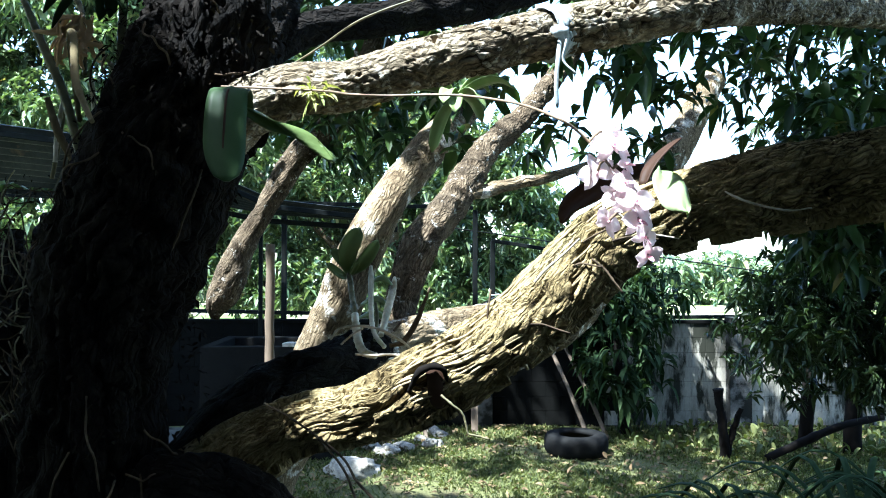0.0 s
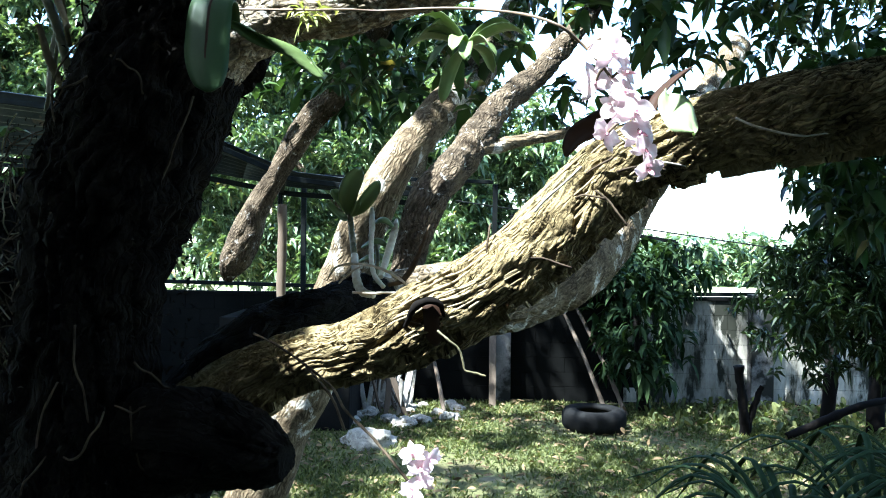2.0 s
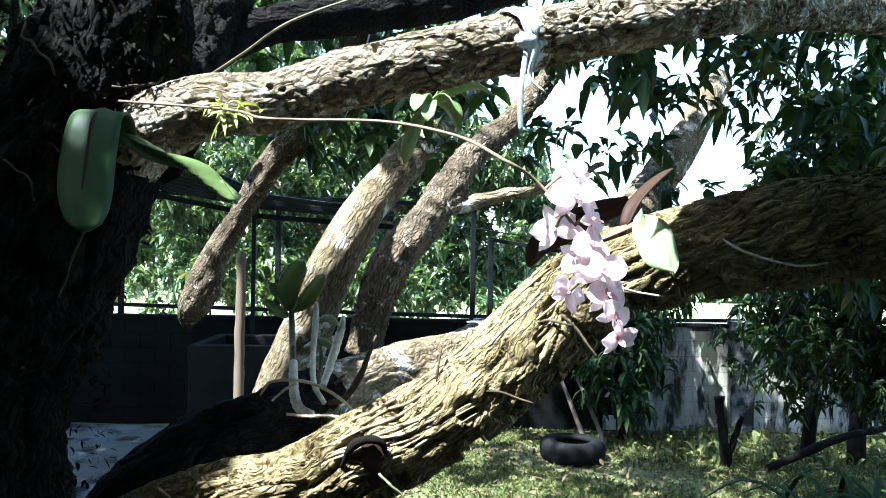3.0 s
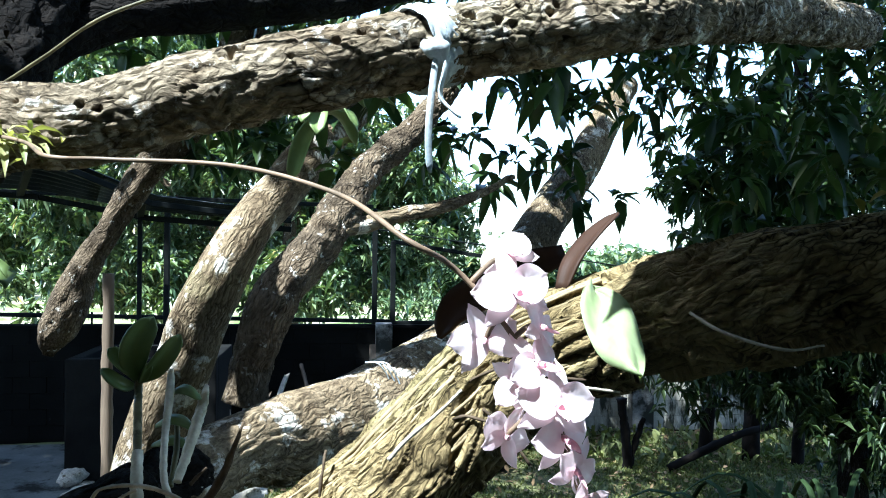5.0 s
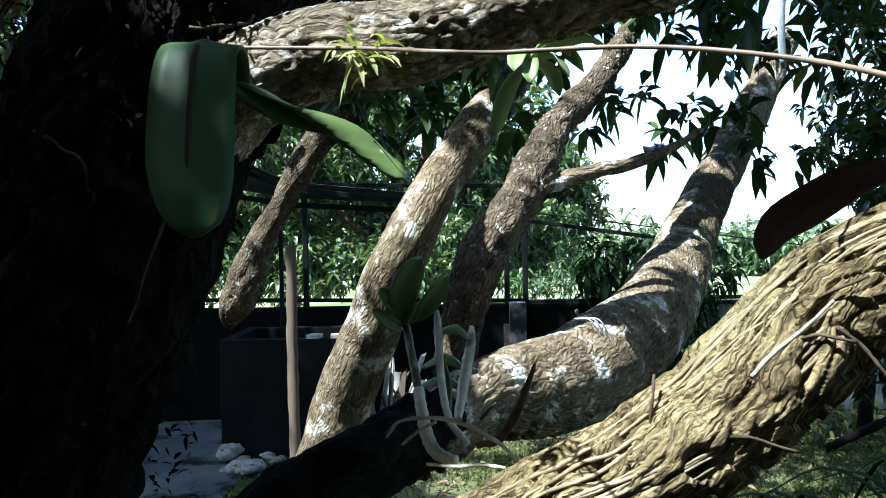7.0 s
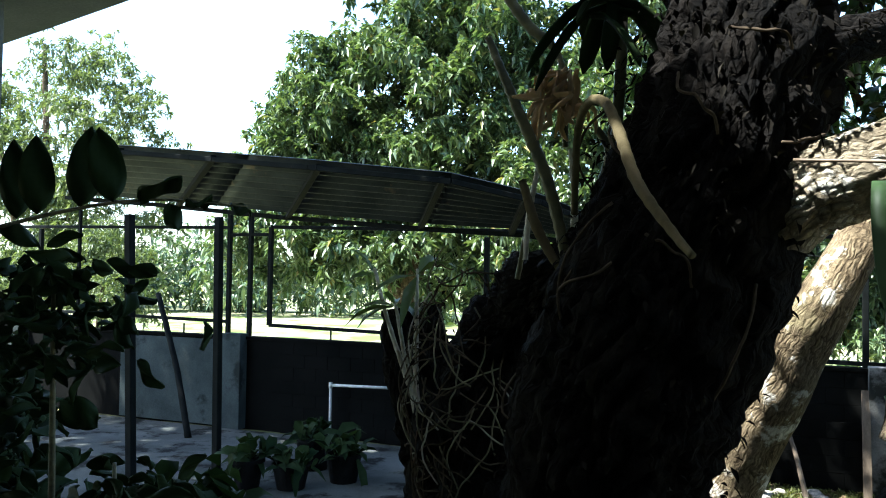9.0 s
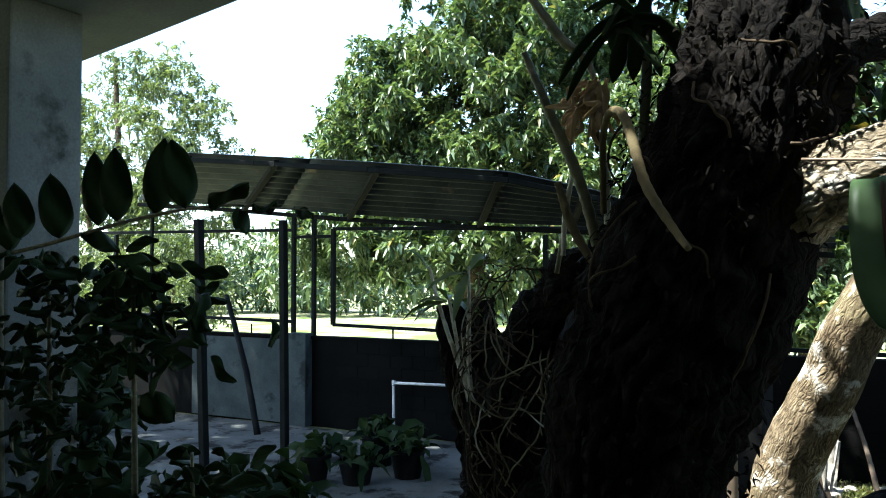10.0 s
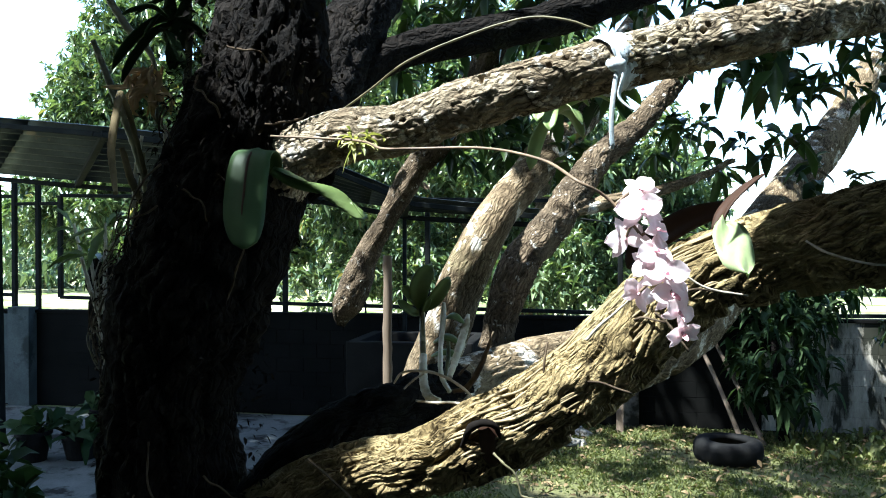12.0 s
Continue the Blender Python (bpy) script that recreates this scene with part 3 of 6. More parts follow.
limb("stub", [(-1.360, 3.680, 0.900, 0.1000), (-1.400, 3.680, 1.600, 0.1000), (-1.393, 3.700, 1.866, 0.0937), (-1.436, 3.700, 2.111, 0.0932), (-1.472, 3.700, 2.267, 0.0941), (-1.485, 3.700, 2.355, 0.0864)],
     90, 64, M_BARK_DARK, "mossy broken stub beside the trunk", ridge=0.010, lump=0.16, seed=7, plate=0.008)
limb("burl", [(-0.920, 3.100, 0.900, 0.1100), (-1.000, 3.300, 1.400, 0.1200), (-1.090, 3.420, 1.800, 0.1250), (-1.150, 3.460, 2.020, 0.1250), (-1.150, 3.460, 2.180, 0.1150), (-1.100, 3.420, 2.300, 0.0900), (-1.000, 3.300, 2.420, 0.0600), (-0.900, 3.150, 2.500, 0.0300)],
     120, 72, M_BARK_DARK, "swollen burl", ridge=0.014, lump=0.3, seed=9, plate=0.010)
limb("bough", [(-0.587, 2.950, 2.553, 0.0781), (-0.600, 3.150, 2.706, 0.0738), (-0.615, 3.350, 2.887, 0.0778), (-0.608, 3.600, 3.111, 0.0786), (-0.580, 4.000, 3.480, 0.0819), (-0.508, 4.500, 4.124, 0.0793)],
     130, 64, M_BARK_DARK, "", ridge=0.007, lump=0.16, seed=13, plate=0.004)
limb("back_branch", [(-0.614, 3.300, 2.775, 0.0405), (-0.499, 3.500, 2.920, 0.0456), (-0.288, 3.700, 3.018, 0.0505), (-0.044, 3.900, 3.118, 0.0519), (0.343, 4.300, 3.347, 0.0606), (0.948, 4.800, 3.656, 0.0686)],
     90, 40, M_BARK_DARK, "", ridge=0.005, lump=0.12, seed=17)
TOP_BRANCH = [(-0.560, 2.780, 2.530, 0.0750), (-0.500, 2.750, 2.558, 0.0580), (-0.410, 2.720, 2.585, 0.0480), (-0.305, 2.700, 2.592, 0.0440), (-0.203, 2.700, 2.624, 0.0440), (-0.118, 2.700, 2.645, 0.0445), (-0.033, 2.700, 2.667, 0.0450), (0.060, 2.710, 2.692, 0.0450), (0.145, 2.730, 2.714, 0.0440), (0.300, 2.760, 2.750, 0.0440), (0.450, 2.850, 2.795, 0.0450), (0.700, 3.050, 2.860, 0.0450), (1.100, 3.400, 2.950, 0.0420)]
def pits(rows, n, seed):
    """Borer holes over the face of a branch, as dents (x, y, z, radius, depth)."""
    c, _ = spline(rows, 200)
    r = random.Random(seed)
    out = []
    for k in range(n):
        j = r.randint(20, 120)
        a = r.uniform(-0.5, 1.1)
        out.append((c[j, 0], c[j, 1] - c[j, 3] * math.cos(a), c[j, 2] + c[j, 3] * math.sin(a), r.uniform(0.0025, 0.0055), 0.014))
    return out


limb("top_branch", TOP_BRANCH,
     640, 120, M_BARK_PITTED, "sunlit branch with pale lichen", ridge=0.0018, lump=0.035, seed=21, plate=0.0013, cell=(0.012, 0.045), flake=0.0022, dents=pits(TOP_BRANCH, 48, 6))
MAIN_LIMB = [(-0.665, 2.850, 1.793, 0.0841), (-0.507, 2.840, 1.902, 0.0669), (-0.404, 2.820, 1.956, 0.0523), (-0.314, 2.800, 1.979, 0.0544), (-0.227, 2.790, 2.010, 0.0638), (-0.141, 2.780, 2.055, 0.0687), (-0.056, 2.770, 2.102, 0.0683), (0.028, 2.760, 2.164, 0.0700), (0.100, 2.750, 2.233, 0.0707), (0.161, 2.740, 2.298, 0.0661), (0.219, 2.720, 2.342, 0.0611), (0.316, 2.700, 2.376, 0.0674), (0.460, 2.680, 2.407, 0.0755), (0.610, 2.660, 2.428, 0.0745), (0.820, 2.620, 2.462, 0.0724)]
limb("main_limb", MAIN_LIMB,
     1150, 190, M_BARK, "sunlit limb of deep twisting fissures", ridge=0.0056, lump=0.07, seed=29, twist=0.40, plate=0.0016, cell=(0.0155, 0.18), flake=0.010, wild=1.15,
     dents=((-0.165, 2.715, 2.05, 0.030, 0.046), (0.00, 2.69, 2.13, 0.02, 0.016)))
# separate dark piece: the limb root's shade is painted by its bark
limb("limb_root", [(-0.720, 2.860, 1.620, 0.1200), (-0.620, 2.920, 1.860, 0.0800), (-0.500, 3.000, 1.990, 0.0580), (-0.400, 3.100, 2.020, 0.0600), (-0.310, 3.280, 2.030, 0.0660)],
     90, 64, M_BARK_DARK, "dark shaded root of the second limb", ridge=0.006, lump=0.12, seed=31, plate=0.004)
SECOND_LIMB = [(-0.340, 3.220, 2.020, 0.0580), (-0.310, 3.280, 2.030, 0.0660), (-0.222, 3.450, 2.044, 0.0702), (-0.148, 3.600, 2.026, 0.0910), (-0.046, 3.750, 2.015, 0.1080), (0.113, 3.980, 2.030, 0.1270), (0.334, 4.350, 2.086, 0.1340), (0.553, 4.850, 2.204, 0.1280), (0.725, 5.200, 2.357, 0.1129), (0.983, 5.700, 2.595, 0.1108), (1.210, 6.100, 2.795, 0.1073), (1.477, 6.500, 3.065, 0.1009), (1.868, 7.000, 3.581, 0.0897)]
limb("second_limb", SECOND_LIMB,
     460, 110, M_BARK_PALE, "", ridge=0.0022, lump=0.08, seed=33, plate=0.0004, twist=0.2, cell=(0.024, 0.20), flake=0.009)
UPRIGHT_LIMB = [(-0.264, 3.850, 2.062, 0.0514), (-0.248, 3.850, 2.146, 0.0486), (-0.229, 3.850, 2.214, 0.0555), (-0.199, 3.870, 2.310, 0.0617), (-0.128, 3.950, 2.406, 0.0614), (-0.064, 4.050, 2.497, 0.0583), (-0.006, 4.200, 2.600, 0.0574), (0.067, 4.350, 2.716, 0.0525), (0.157, 4.500, 2.808, 0.0483), (0.248, 4.600, 2.900, 0.0445), (0.415, 4.900, 3.124, 0.0430), (0.695, 5.300, 3.558, 0.0391)]
limb("upright_limb", UPRIGHT_LIMB,
     220, 64, M_BARK_GREY, "", ridge=0.0034, lump=0.14, seed=37, plate=0.0026, cell=(0.021, 0.08))
LEANING_LIMB = [(-1.350, 4.950, -0.100, 0.1700), (-1.150, 4.880, 0.600, 0.1450), (-0.930, 4.800, 1.150, 0.1250), (-0.766, 4.750, 1.504, 0.1100), (-0.680, 4.700, 1.754, 0.1032), (-0.603, 4.620, 1.942, 0.0955), (-0.532, 4.550, 2.092, 0.0913), (-0.475, 4.500, 2.233, 0.0896), (-0.403, 4.460, 2.378, 0.0847), (-0.323, 4.520, 2.523, 0.0785), (-0.234, 4.750, 2.672, 0.0784), (-0.129, 5.000, 2.835, 0.0789), (-0.028, 5.300, 2.983, 0.0770), (0.078, 5.600, 3.189, 0.0760), (0.251, 6.100, 3.589, 0.0744), (0.577, 6.800, 4.404, 0.0694)]
limb("leaning_limb", LEANING_LIMB,
     260, 64, M_BARK_PALE, "", ridge=0.0014, lump=0.12, seed=41, plate=0.0004, cell=(0.026, 0.16))
SAWN_BRANCH = [(-0.442, 5.600, 3.499, 0.0825), (-0.630, 5.600, 3.168, 0.0772), (-0.763, 5.600, 2.964, 0.0719), (-0.880, 5.600, 2.838, 0.0705), (-0.999, 5.600, 2.662, 0.0640), (-1.079, 5.600, 2.510, 0.0588), (-1.171, 5.600, 2.359, 0.0664), (-1.253, 5.600, 2.158, 0.0842), (-1.319, 5.600, 2.032, 0.0637), (-1.342, 5.600, 1.951, 0.0179)]
limb("sawn_branch", SAWN_BRANCH,
     110, 48, M_BARK_GREY, "torn hanging branch end", ridge=0.0046, lump=0.16, seed=43)
limb("side_branch", [(-0.032, 4.050, 2.503, 0.0259), (0.044, 4.150, 2.526, 0.0256), (0.147, 4.200, 2.556, 0.0230), (0.272, 4.250, 2.582, 0.0186), (0.415, 4.350, 2.632, 0.0142), (0.563, 4.500, 2.710, 0.0085)],
     60, 28, M_BARK_PALE, "", ridge=0.0018, lump=0.2, seed=47)


def crown():
    """Mango leaves in whorls over and between the limbs, with unseen shade layers above."""
    def open_gaps(p, reach=0.09):
        """Leave gaps where the sun comes through to limbs, flowers, lawn and wall."""
        sun_dir = np.array(SUN_TO)
        for gx, gy, gz, gr in GAPS:
            q = np.array([gx, gy, gz]) - p
            along = q @ sun_dir
            q = q - along[:, None] * sun_dir
            p = p[(np.linalg.norm(q, axis=1) > gr + (reach if gz > 1.5 else 0.05)) | (along > 0)]
        return p

    near = blob_points([(0.58, 4.89, 3.24, 0.78, 0.49, 0.34, 43), (1.37, 5.33, 3.46, 0.88, 0.78, 0.44, 68), (0.29, 5.13, 3.67, 0.98, 0.49, 0.29, 55), (2.25, 5.03, 3.23, 0.78, 0.88, 0.78, 50), (2.74, 5.03, 3.92, 0.98, 0.98, 0.78, 55), (-0.29, 5.52, 3.6, 1.08, 0.59, 0.49, 74), (-0.78, 5.72, 3.19, 0.69, 0.49, 0.39, 37), (1.56, 4.74, 4.13, 1.18, 0.78, 0.39, 93), (0.43, 4.69, 2.71, 0.29, 0.22, 0.22, 8), (-0.4, 5.23, 3.07, 0.49, 0.29, 0.29, 21), (0.78, 5.52, 2.86, 0.49, 0.39, 0.24, 16), (-0.06, 4.59, 2.87, 0.18, 0.15, 0.14, 4), (1.02, 5.23, 2.78, 0.2, 0.2, 0.2, 4), (2.04, 4.44, 2.87, 0.34, 0.39, 0.34, 27), (1.76, 5.33, 2.87, 0.34, 0.39, 0.39, 42), (2.3, 5.33, 2.73, 0.39, 0.39, 0.44, 50), (2.01, 5.52, 2.44, 0.34, 0.34, 0.24, 49), (2.54, 5.33, 2.28, 0.34, 0.39, 0.29, 49)], 51, 0.2)
    v, f = whorls(open_gaps(near), 9, 0.145, 0.40, 52)
    tagged(link_mesh("crown", v, f, M_MANGO, tree, True), kind="stuff")
    # unseen leaf clumps, added to shade the trunk and the outer limb
    over = blob_points([
        (-1.75, 2.0, 4.6, 0.5, 0.45, 0.2, 300), (-1.45, 2.45, 4.35, 0.28, 0.25, 0.15, 90), (-2.2, 2.9, 4.9, 0.7, 0.6, 0.3, 150),
        (0.2, 1.9, 4.3, 0.34, 0.3, 0.2, 220), (0.7, 1.9, 4.6, 0.5, 0.45, 0.25, 300), (1.4, 2.0, 4.7, 0.8, 0.6, 0.3, 300), (-0.15, 1.35, 4.8, 0.5, 0.3, 0.2, 200),
        (0.43, 2.38, 3.06, 0.34, 0.13, 0.10, 380), (0.75, 2.42, 3.1, 0.3, 0.16, 0.1, 300)], 53, 0.1)
    v, f = whorls(open_gaps(over), 10, 0.16, 0.36, 54)
    tagged(link_mesh("unseen_shade_leaves", v, f, M_MANGO, tree, True), kind="stuff")
    # unseen canopy layers, added overhead to cut sun and skylight
    r = np.random.default_rng(57)
    lay = []
    for x0, x1, y0, y1, z0, z1, n in ((-9.66, 6.21, 5.2, 10.97, 7.7, 8.8, 2900), (-15.87, -8.97, 3.86, 12.17, 9.04, 10.36, 900), (5.52, 11.73, 2.52, 11.23, 6.12, 7.56, 300), (-10.35, 8.28, -1.23, 5.2, 6.0, 7.2, 2600), (-1.66, 1.24, 2.52, 4.67, 5.4, 6.36, 140), (-4.42, -1.66, 3.73, 5.47, 5.16, 6.0, 130), (0.97, 6.21, 2.79, 5.47, 5.04, 6.12, 420), (-1.66, 0.97, 2.79, 5.47, 5.4, 6.36, 420)):
        p = np.stack([r.uniform(x0, x1, n), r.uniform(y0, y1, n), r.uniform(z0, z1, n)], 1)
        lay.append(p)
    p = open_gaps(np.vstack(lay), 0.17)
    v, f = whorls(p, 8, 0.285, 0.40, 56, spread=1.0, droop=0.25, simple=True)
    tagged(link_mesh("unseen_canopy", v, f, M_MANGO, tree, True), kind="stuff")


GAPS = [(x, y - 0.03, z, 1.35 * r) for x, y, z, r in MAIN_LIMB[3:10]]
GAPS += [(x, y, z, 1.2 * r) for x, y, z, r in TOP_BRANCH[4:10]]
GAPS += [(x, y, z, 1.0 * r) for x, y, z, r in SECOND_LIMB[2:10]]
GAPS += [(x, y, z, 0.7 * r) for x, y, z, r in LEANING_LIMB[1:14:2]] + [(x, y, z, 0.3 * r) for x, y, z, r in UPRIGHT_LIMB[3:9:2]]
GAPS += [(x, y, z, 0.7 * r) for x, y, z, r in SAWN_BRANCH[3:9:2]]
GAPS += [(0.09, 2.32, 2.44, 0.06), (0.11, 2.32, 2.40, 0.06), (0.12, 2.32, 2.35, 0.06), (0.14, 2.32, 2.30, 0.05), (0.226, 2.51, 2.39, 0.03), (-0.32, 2.96, 2.28, 0.08), (-0.27, 2.96, 2.2, 0.06), (-0.30, 3.0, 2.1, 0.07), (-0.91, 5.0, 2.1, 0.05),
         (-1.25, 9.79, 0.00, 0.50), (-0.29, 9.59, 0.00, 0.45), (0.28, 10.59, 0.00, 0.35), (-0.76, 11.47, 0.00, 0.30), (0.80, 9.40, 0.00, 0.40), (-8.0, 16.0, 6.1, 1.6), (-7.2, 16.0, 4.6, 1.4), (-6.0, 15.0, 7.5, 1.5), (-0.85, 2.8, 2.71, 0.03), (-1.05, 11.4, 0.9, 0.35), (-0.6, 11.5, 0.5, 0.25), (-1.30, 14.9, 0.0, 0.5), (3.29, 13.60, 0.00, 0.40), (1.80, 10.63, 0.00, 0.25), (0.69, 11.52, 0.00, 0.25), (7.12, 12.56, 0.00, 0.30), (-1.3, 10.9, 0.1, 0.5), (-3.57, 10.68, 0.00, 0.25), (-2.37, 10.16, 0.00, 0.30), (-5.35, 10.30, 0.00, 0.30), (-9.05, 9.80, 0.00, 0.30),
         (2.92, 12.10, 1.02, 0.30), (3.18, 12.10, 0.71, 0.25), (4.24, 12.10, 1.31, 0.30), (3.56, 12.10, 1.17, 0.15), (4.60, 8.00, 3.00, 0.15), (7.75, 13.2, 0.0, 0.6)]
crown()


# ---- trees behind and beside ----
def leafy_tree(name, at, label, trunk_rows, blobs, leaf, width, per, material, seed, side, droop=0.45, clump=0):
    t = empty(name, at, label, "tree")
    for k, rows in enumerate(trunk_rows):
        v, f, g = tube(rows, 40, 20, ridge=0.006, lump=0.15, seed=seed + k, grain=True)
        set_grain(link_mesh("trunk" if k == 0 else "branch", v, f, M_BARK_DARK if material in (M_DARKLEAF, M_SHADETREE) else M_BARK_GREY, t), g)
    if clump:
        r = np.random.default_rng(seed + 9)
        hubs = blob_points([(*b[:6], b[6] / clump) for b in blobs], seed, 0.55)
        p = np.repeat(hubs, clump * 2, 0)
        d = r.normal(size=p.shape)
        d /= np.linalg.norm(d, axis=1, keepdims=True)
        p = p + d * r.uniform(0.5, 1.0, (len(p), 1)) * np.repeat(r.uniform(0.22, 0.5, (len(hubs), 1)), clump * 2, 0) * (1, 1, 0.75)
        v, f = whorls(p, per, leaf, width, seed + 5, droop=droop, simple=True)
    else:
        p = blob_points(blobs, seed)
        v, f = whorls(p, per, leaf, width, seed + 5, droop=droop)
    tagged(link_mesh("crown", v, f, material, t, True), kind="stuff")
    return settle(t, *side)


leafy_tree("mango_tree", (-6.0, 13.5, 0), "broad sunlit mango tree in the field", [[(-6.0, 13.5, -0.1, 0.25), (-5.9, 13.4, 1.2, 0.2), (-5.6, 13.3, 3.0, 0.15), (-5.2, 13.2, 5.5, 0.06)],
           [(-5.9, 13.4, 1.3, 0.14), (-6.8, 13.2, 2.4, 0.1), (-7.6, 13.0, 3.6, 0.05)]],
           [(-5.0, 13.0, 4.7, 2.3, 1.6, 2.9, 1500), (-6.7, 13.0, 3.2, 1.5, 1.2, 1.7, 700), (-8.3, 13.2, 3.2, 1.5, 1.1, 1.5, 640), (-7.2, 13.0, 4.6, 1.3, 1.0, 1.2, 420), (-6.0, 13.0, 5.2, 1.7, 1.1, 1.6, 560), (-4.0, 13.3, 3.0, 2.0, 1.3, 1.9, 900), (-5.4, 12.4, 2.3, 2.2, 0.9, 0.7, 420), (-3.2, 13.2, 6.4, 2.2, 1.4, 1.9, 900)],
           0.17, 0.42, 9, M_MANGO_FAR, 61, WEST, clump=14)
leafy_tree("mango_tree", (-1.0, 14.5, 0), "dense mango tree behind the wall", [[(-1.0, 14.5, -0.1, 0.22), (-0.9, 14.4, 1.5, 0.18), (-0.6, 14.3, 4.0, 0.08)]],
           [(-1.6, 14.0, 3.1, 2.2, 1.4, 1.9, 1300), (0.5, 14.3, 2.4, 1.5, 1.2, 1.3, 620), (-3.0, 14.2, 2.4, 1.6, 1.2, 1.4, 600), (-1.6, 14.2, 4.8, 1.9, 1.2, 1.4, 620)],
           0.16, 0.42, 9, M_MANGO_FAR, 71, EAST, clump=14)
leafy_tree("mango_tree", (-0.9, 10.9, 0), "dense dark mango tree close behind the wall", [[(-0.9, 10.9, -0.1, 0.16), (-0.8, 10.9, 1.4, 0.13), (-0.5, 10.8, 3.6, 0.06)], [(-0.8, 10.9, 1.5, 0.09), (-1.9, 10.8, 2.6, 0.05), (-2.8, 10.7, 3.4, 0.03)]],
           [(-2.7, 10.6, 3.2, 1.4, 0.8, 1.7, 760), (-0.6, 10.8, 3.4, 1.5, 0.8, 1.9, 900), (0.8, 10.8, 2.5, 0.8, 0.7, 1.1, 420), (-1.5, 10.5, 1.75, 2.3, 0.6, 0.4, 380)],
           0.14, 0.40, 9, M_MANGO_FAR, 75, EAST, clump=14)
leafy_tree("slender_tree", (-14.1, 13.5, 0), "thin many-stemmed tree with sparse pale leaves", [[(-14.1, 13.5, -0.1, 0.12), (-14.0, 13.4, 3.0, 0.08), (-14.2, 13.4, 6.5, 0.04)],
           [(-13.9, 13.4, 0.3, 0.07), (-13.3, 13.3, 3.0, 0.05), (-12.9, 13.3, 5.0, 0.02)], [(-14.1, 13.4, 0.5, 0.07), (-14.9, 13.3, 3.2, 0.05), (-15.4, 13.3, 5.4, 0.02)]],
           [(-13.9, 13.4, 4.7, 1.9, 1.1, 2.1, 900), (-12.1, 13.2, 3.7, 1.6, 1.0, 1.7, 640), (-15.5, 13.4, 3.4, 1.3, 1.0, 2.2, 560), (-13.5, 13.0, 1.8, 2.2, 0.8, 0.8, 420)],
           0.13, 0.36, 8, M_BAMBOO, 81, WEST, clump=10)
leafy_tree("olive_bush", (-10.5, 11.0, 0), "rounded grey-green bush in the field", [[(-10.5, 11.0, -0.1, 0.08), (-10.4, 11.0, 0.6, 0.06), (-10.3, 11.0, 1.6, 0.02)]],
           [(-10.4, 11.0, 1.7, 1.1, 0.8, 0.85, 420)], 0.10, 0.34, 9, M_BAMBOO, 85, WEST, clump=10)
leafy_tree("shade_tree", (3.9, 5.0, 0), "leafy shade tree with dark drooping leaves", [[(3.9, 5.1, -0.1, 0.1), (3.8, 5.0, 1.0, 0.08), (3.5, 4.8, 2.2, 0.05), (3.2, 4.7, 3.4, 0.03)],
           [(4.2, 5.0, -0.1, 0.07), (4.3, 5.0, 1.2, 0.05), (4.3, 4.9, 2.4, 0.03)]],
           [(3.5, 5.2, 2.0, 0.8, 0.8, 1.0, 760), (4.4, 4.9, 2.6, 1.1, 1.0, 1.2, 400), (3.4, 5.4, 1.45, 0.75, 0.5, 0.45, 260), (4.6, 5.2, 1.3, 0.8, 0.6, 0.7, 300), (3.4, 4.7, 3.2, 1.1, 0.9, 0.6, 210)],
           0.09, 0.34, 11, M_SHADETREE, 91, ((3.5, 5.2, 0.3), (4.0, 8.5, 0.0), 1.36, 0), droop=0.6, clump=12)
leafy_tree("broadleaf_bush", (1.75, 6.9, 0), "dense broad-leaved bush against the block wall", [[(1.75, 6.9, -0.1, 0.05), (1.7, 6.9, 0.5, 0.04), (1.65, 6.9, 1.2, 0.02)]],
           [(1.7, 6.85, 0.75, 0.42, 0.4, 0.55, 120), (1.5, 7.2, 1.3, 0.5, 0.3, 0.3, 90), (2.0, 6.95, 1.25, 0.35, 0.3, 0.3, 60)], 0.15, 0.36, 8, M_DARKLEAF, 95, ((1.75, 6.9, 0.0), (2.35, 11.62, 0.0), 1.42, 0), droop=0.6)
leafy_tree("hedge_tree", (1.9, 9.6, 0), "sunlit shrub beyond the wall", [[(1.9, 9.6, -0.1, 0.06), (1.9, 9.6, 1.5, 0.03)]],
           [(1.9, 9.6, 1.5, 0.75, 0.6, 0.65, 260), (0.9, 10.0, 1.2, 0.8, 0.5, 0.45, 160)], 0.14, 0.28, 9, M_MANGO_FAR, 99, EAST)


def treeline():
    """Far wood along the field's edge."""
    r = np.random.default_rng(5)
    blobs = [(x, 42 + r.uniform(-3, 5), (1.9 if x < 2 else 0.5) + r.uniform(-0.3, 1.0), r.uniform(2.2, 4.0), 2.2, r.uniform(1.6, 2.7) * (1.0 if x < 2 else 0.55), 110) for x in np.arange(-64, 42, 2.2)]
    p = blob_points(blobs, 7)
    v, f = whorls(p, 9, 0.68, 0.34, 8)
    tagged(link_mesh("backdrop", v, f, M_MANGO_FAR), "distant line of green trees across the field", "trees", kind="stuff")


treeline()


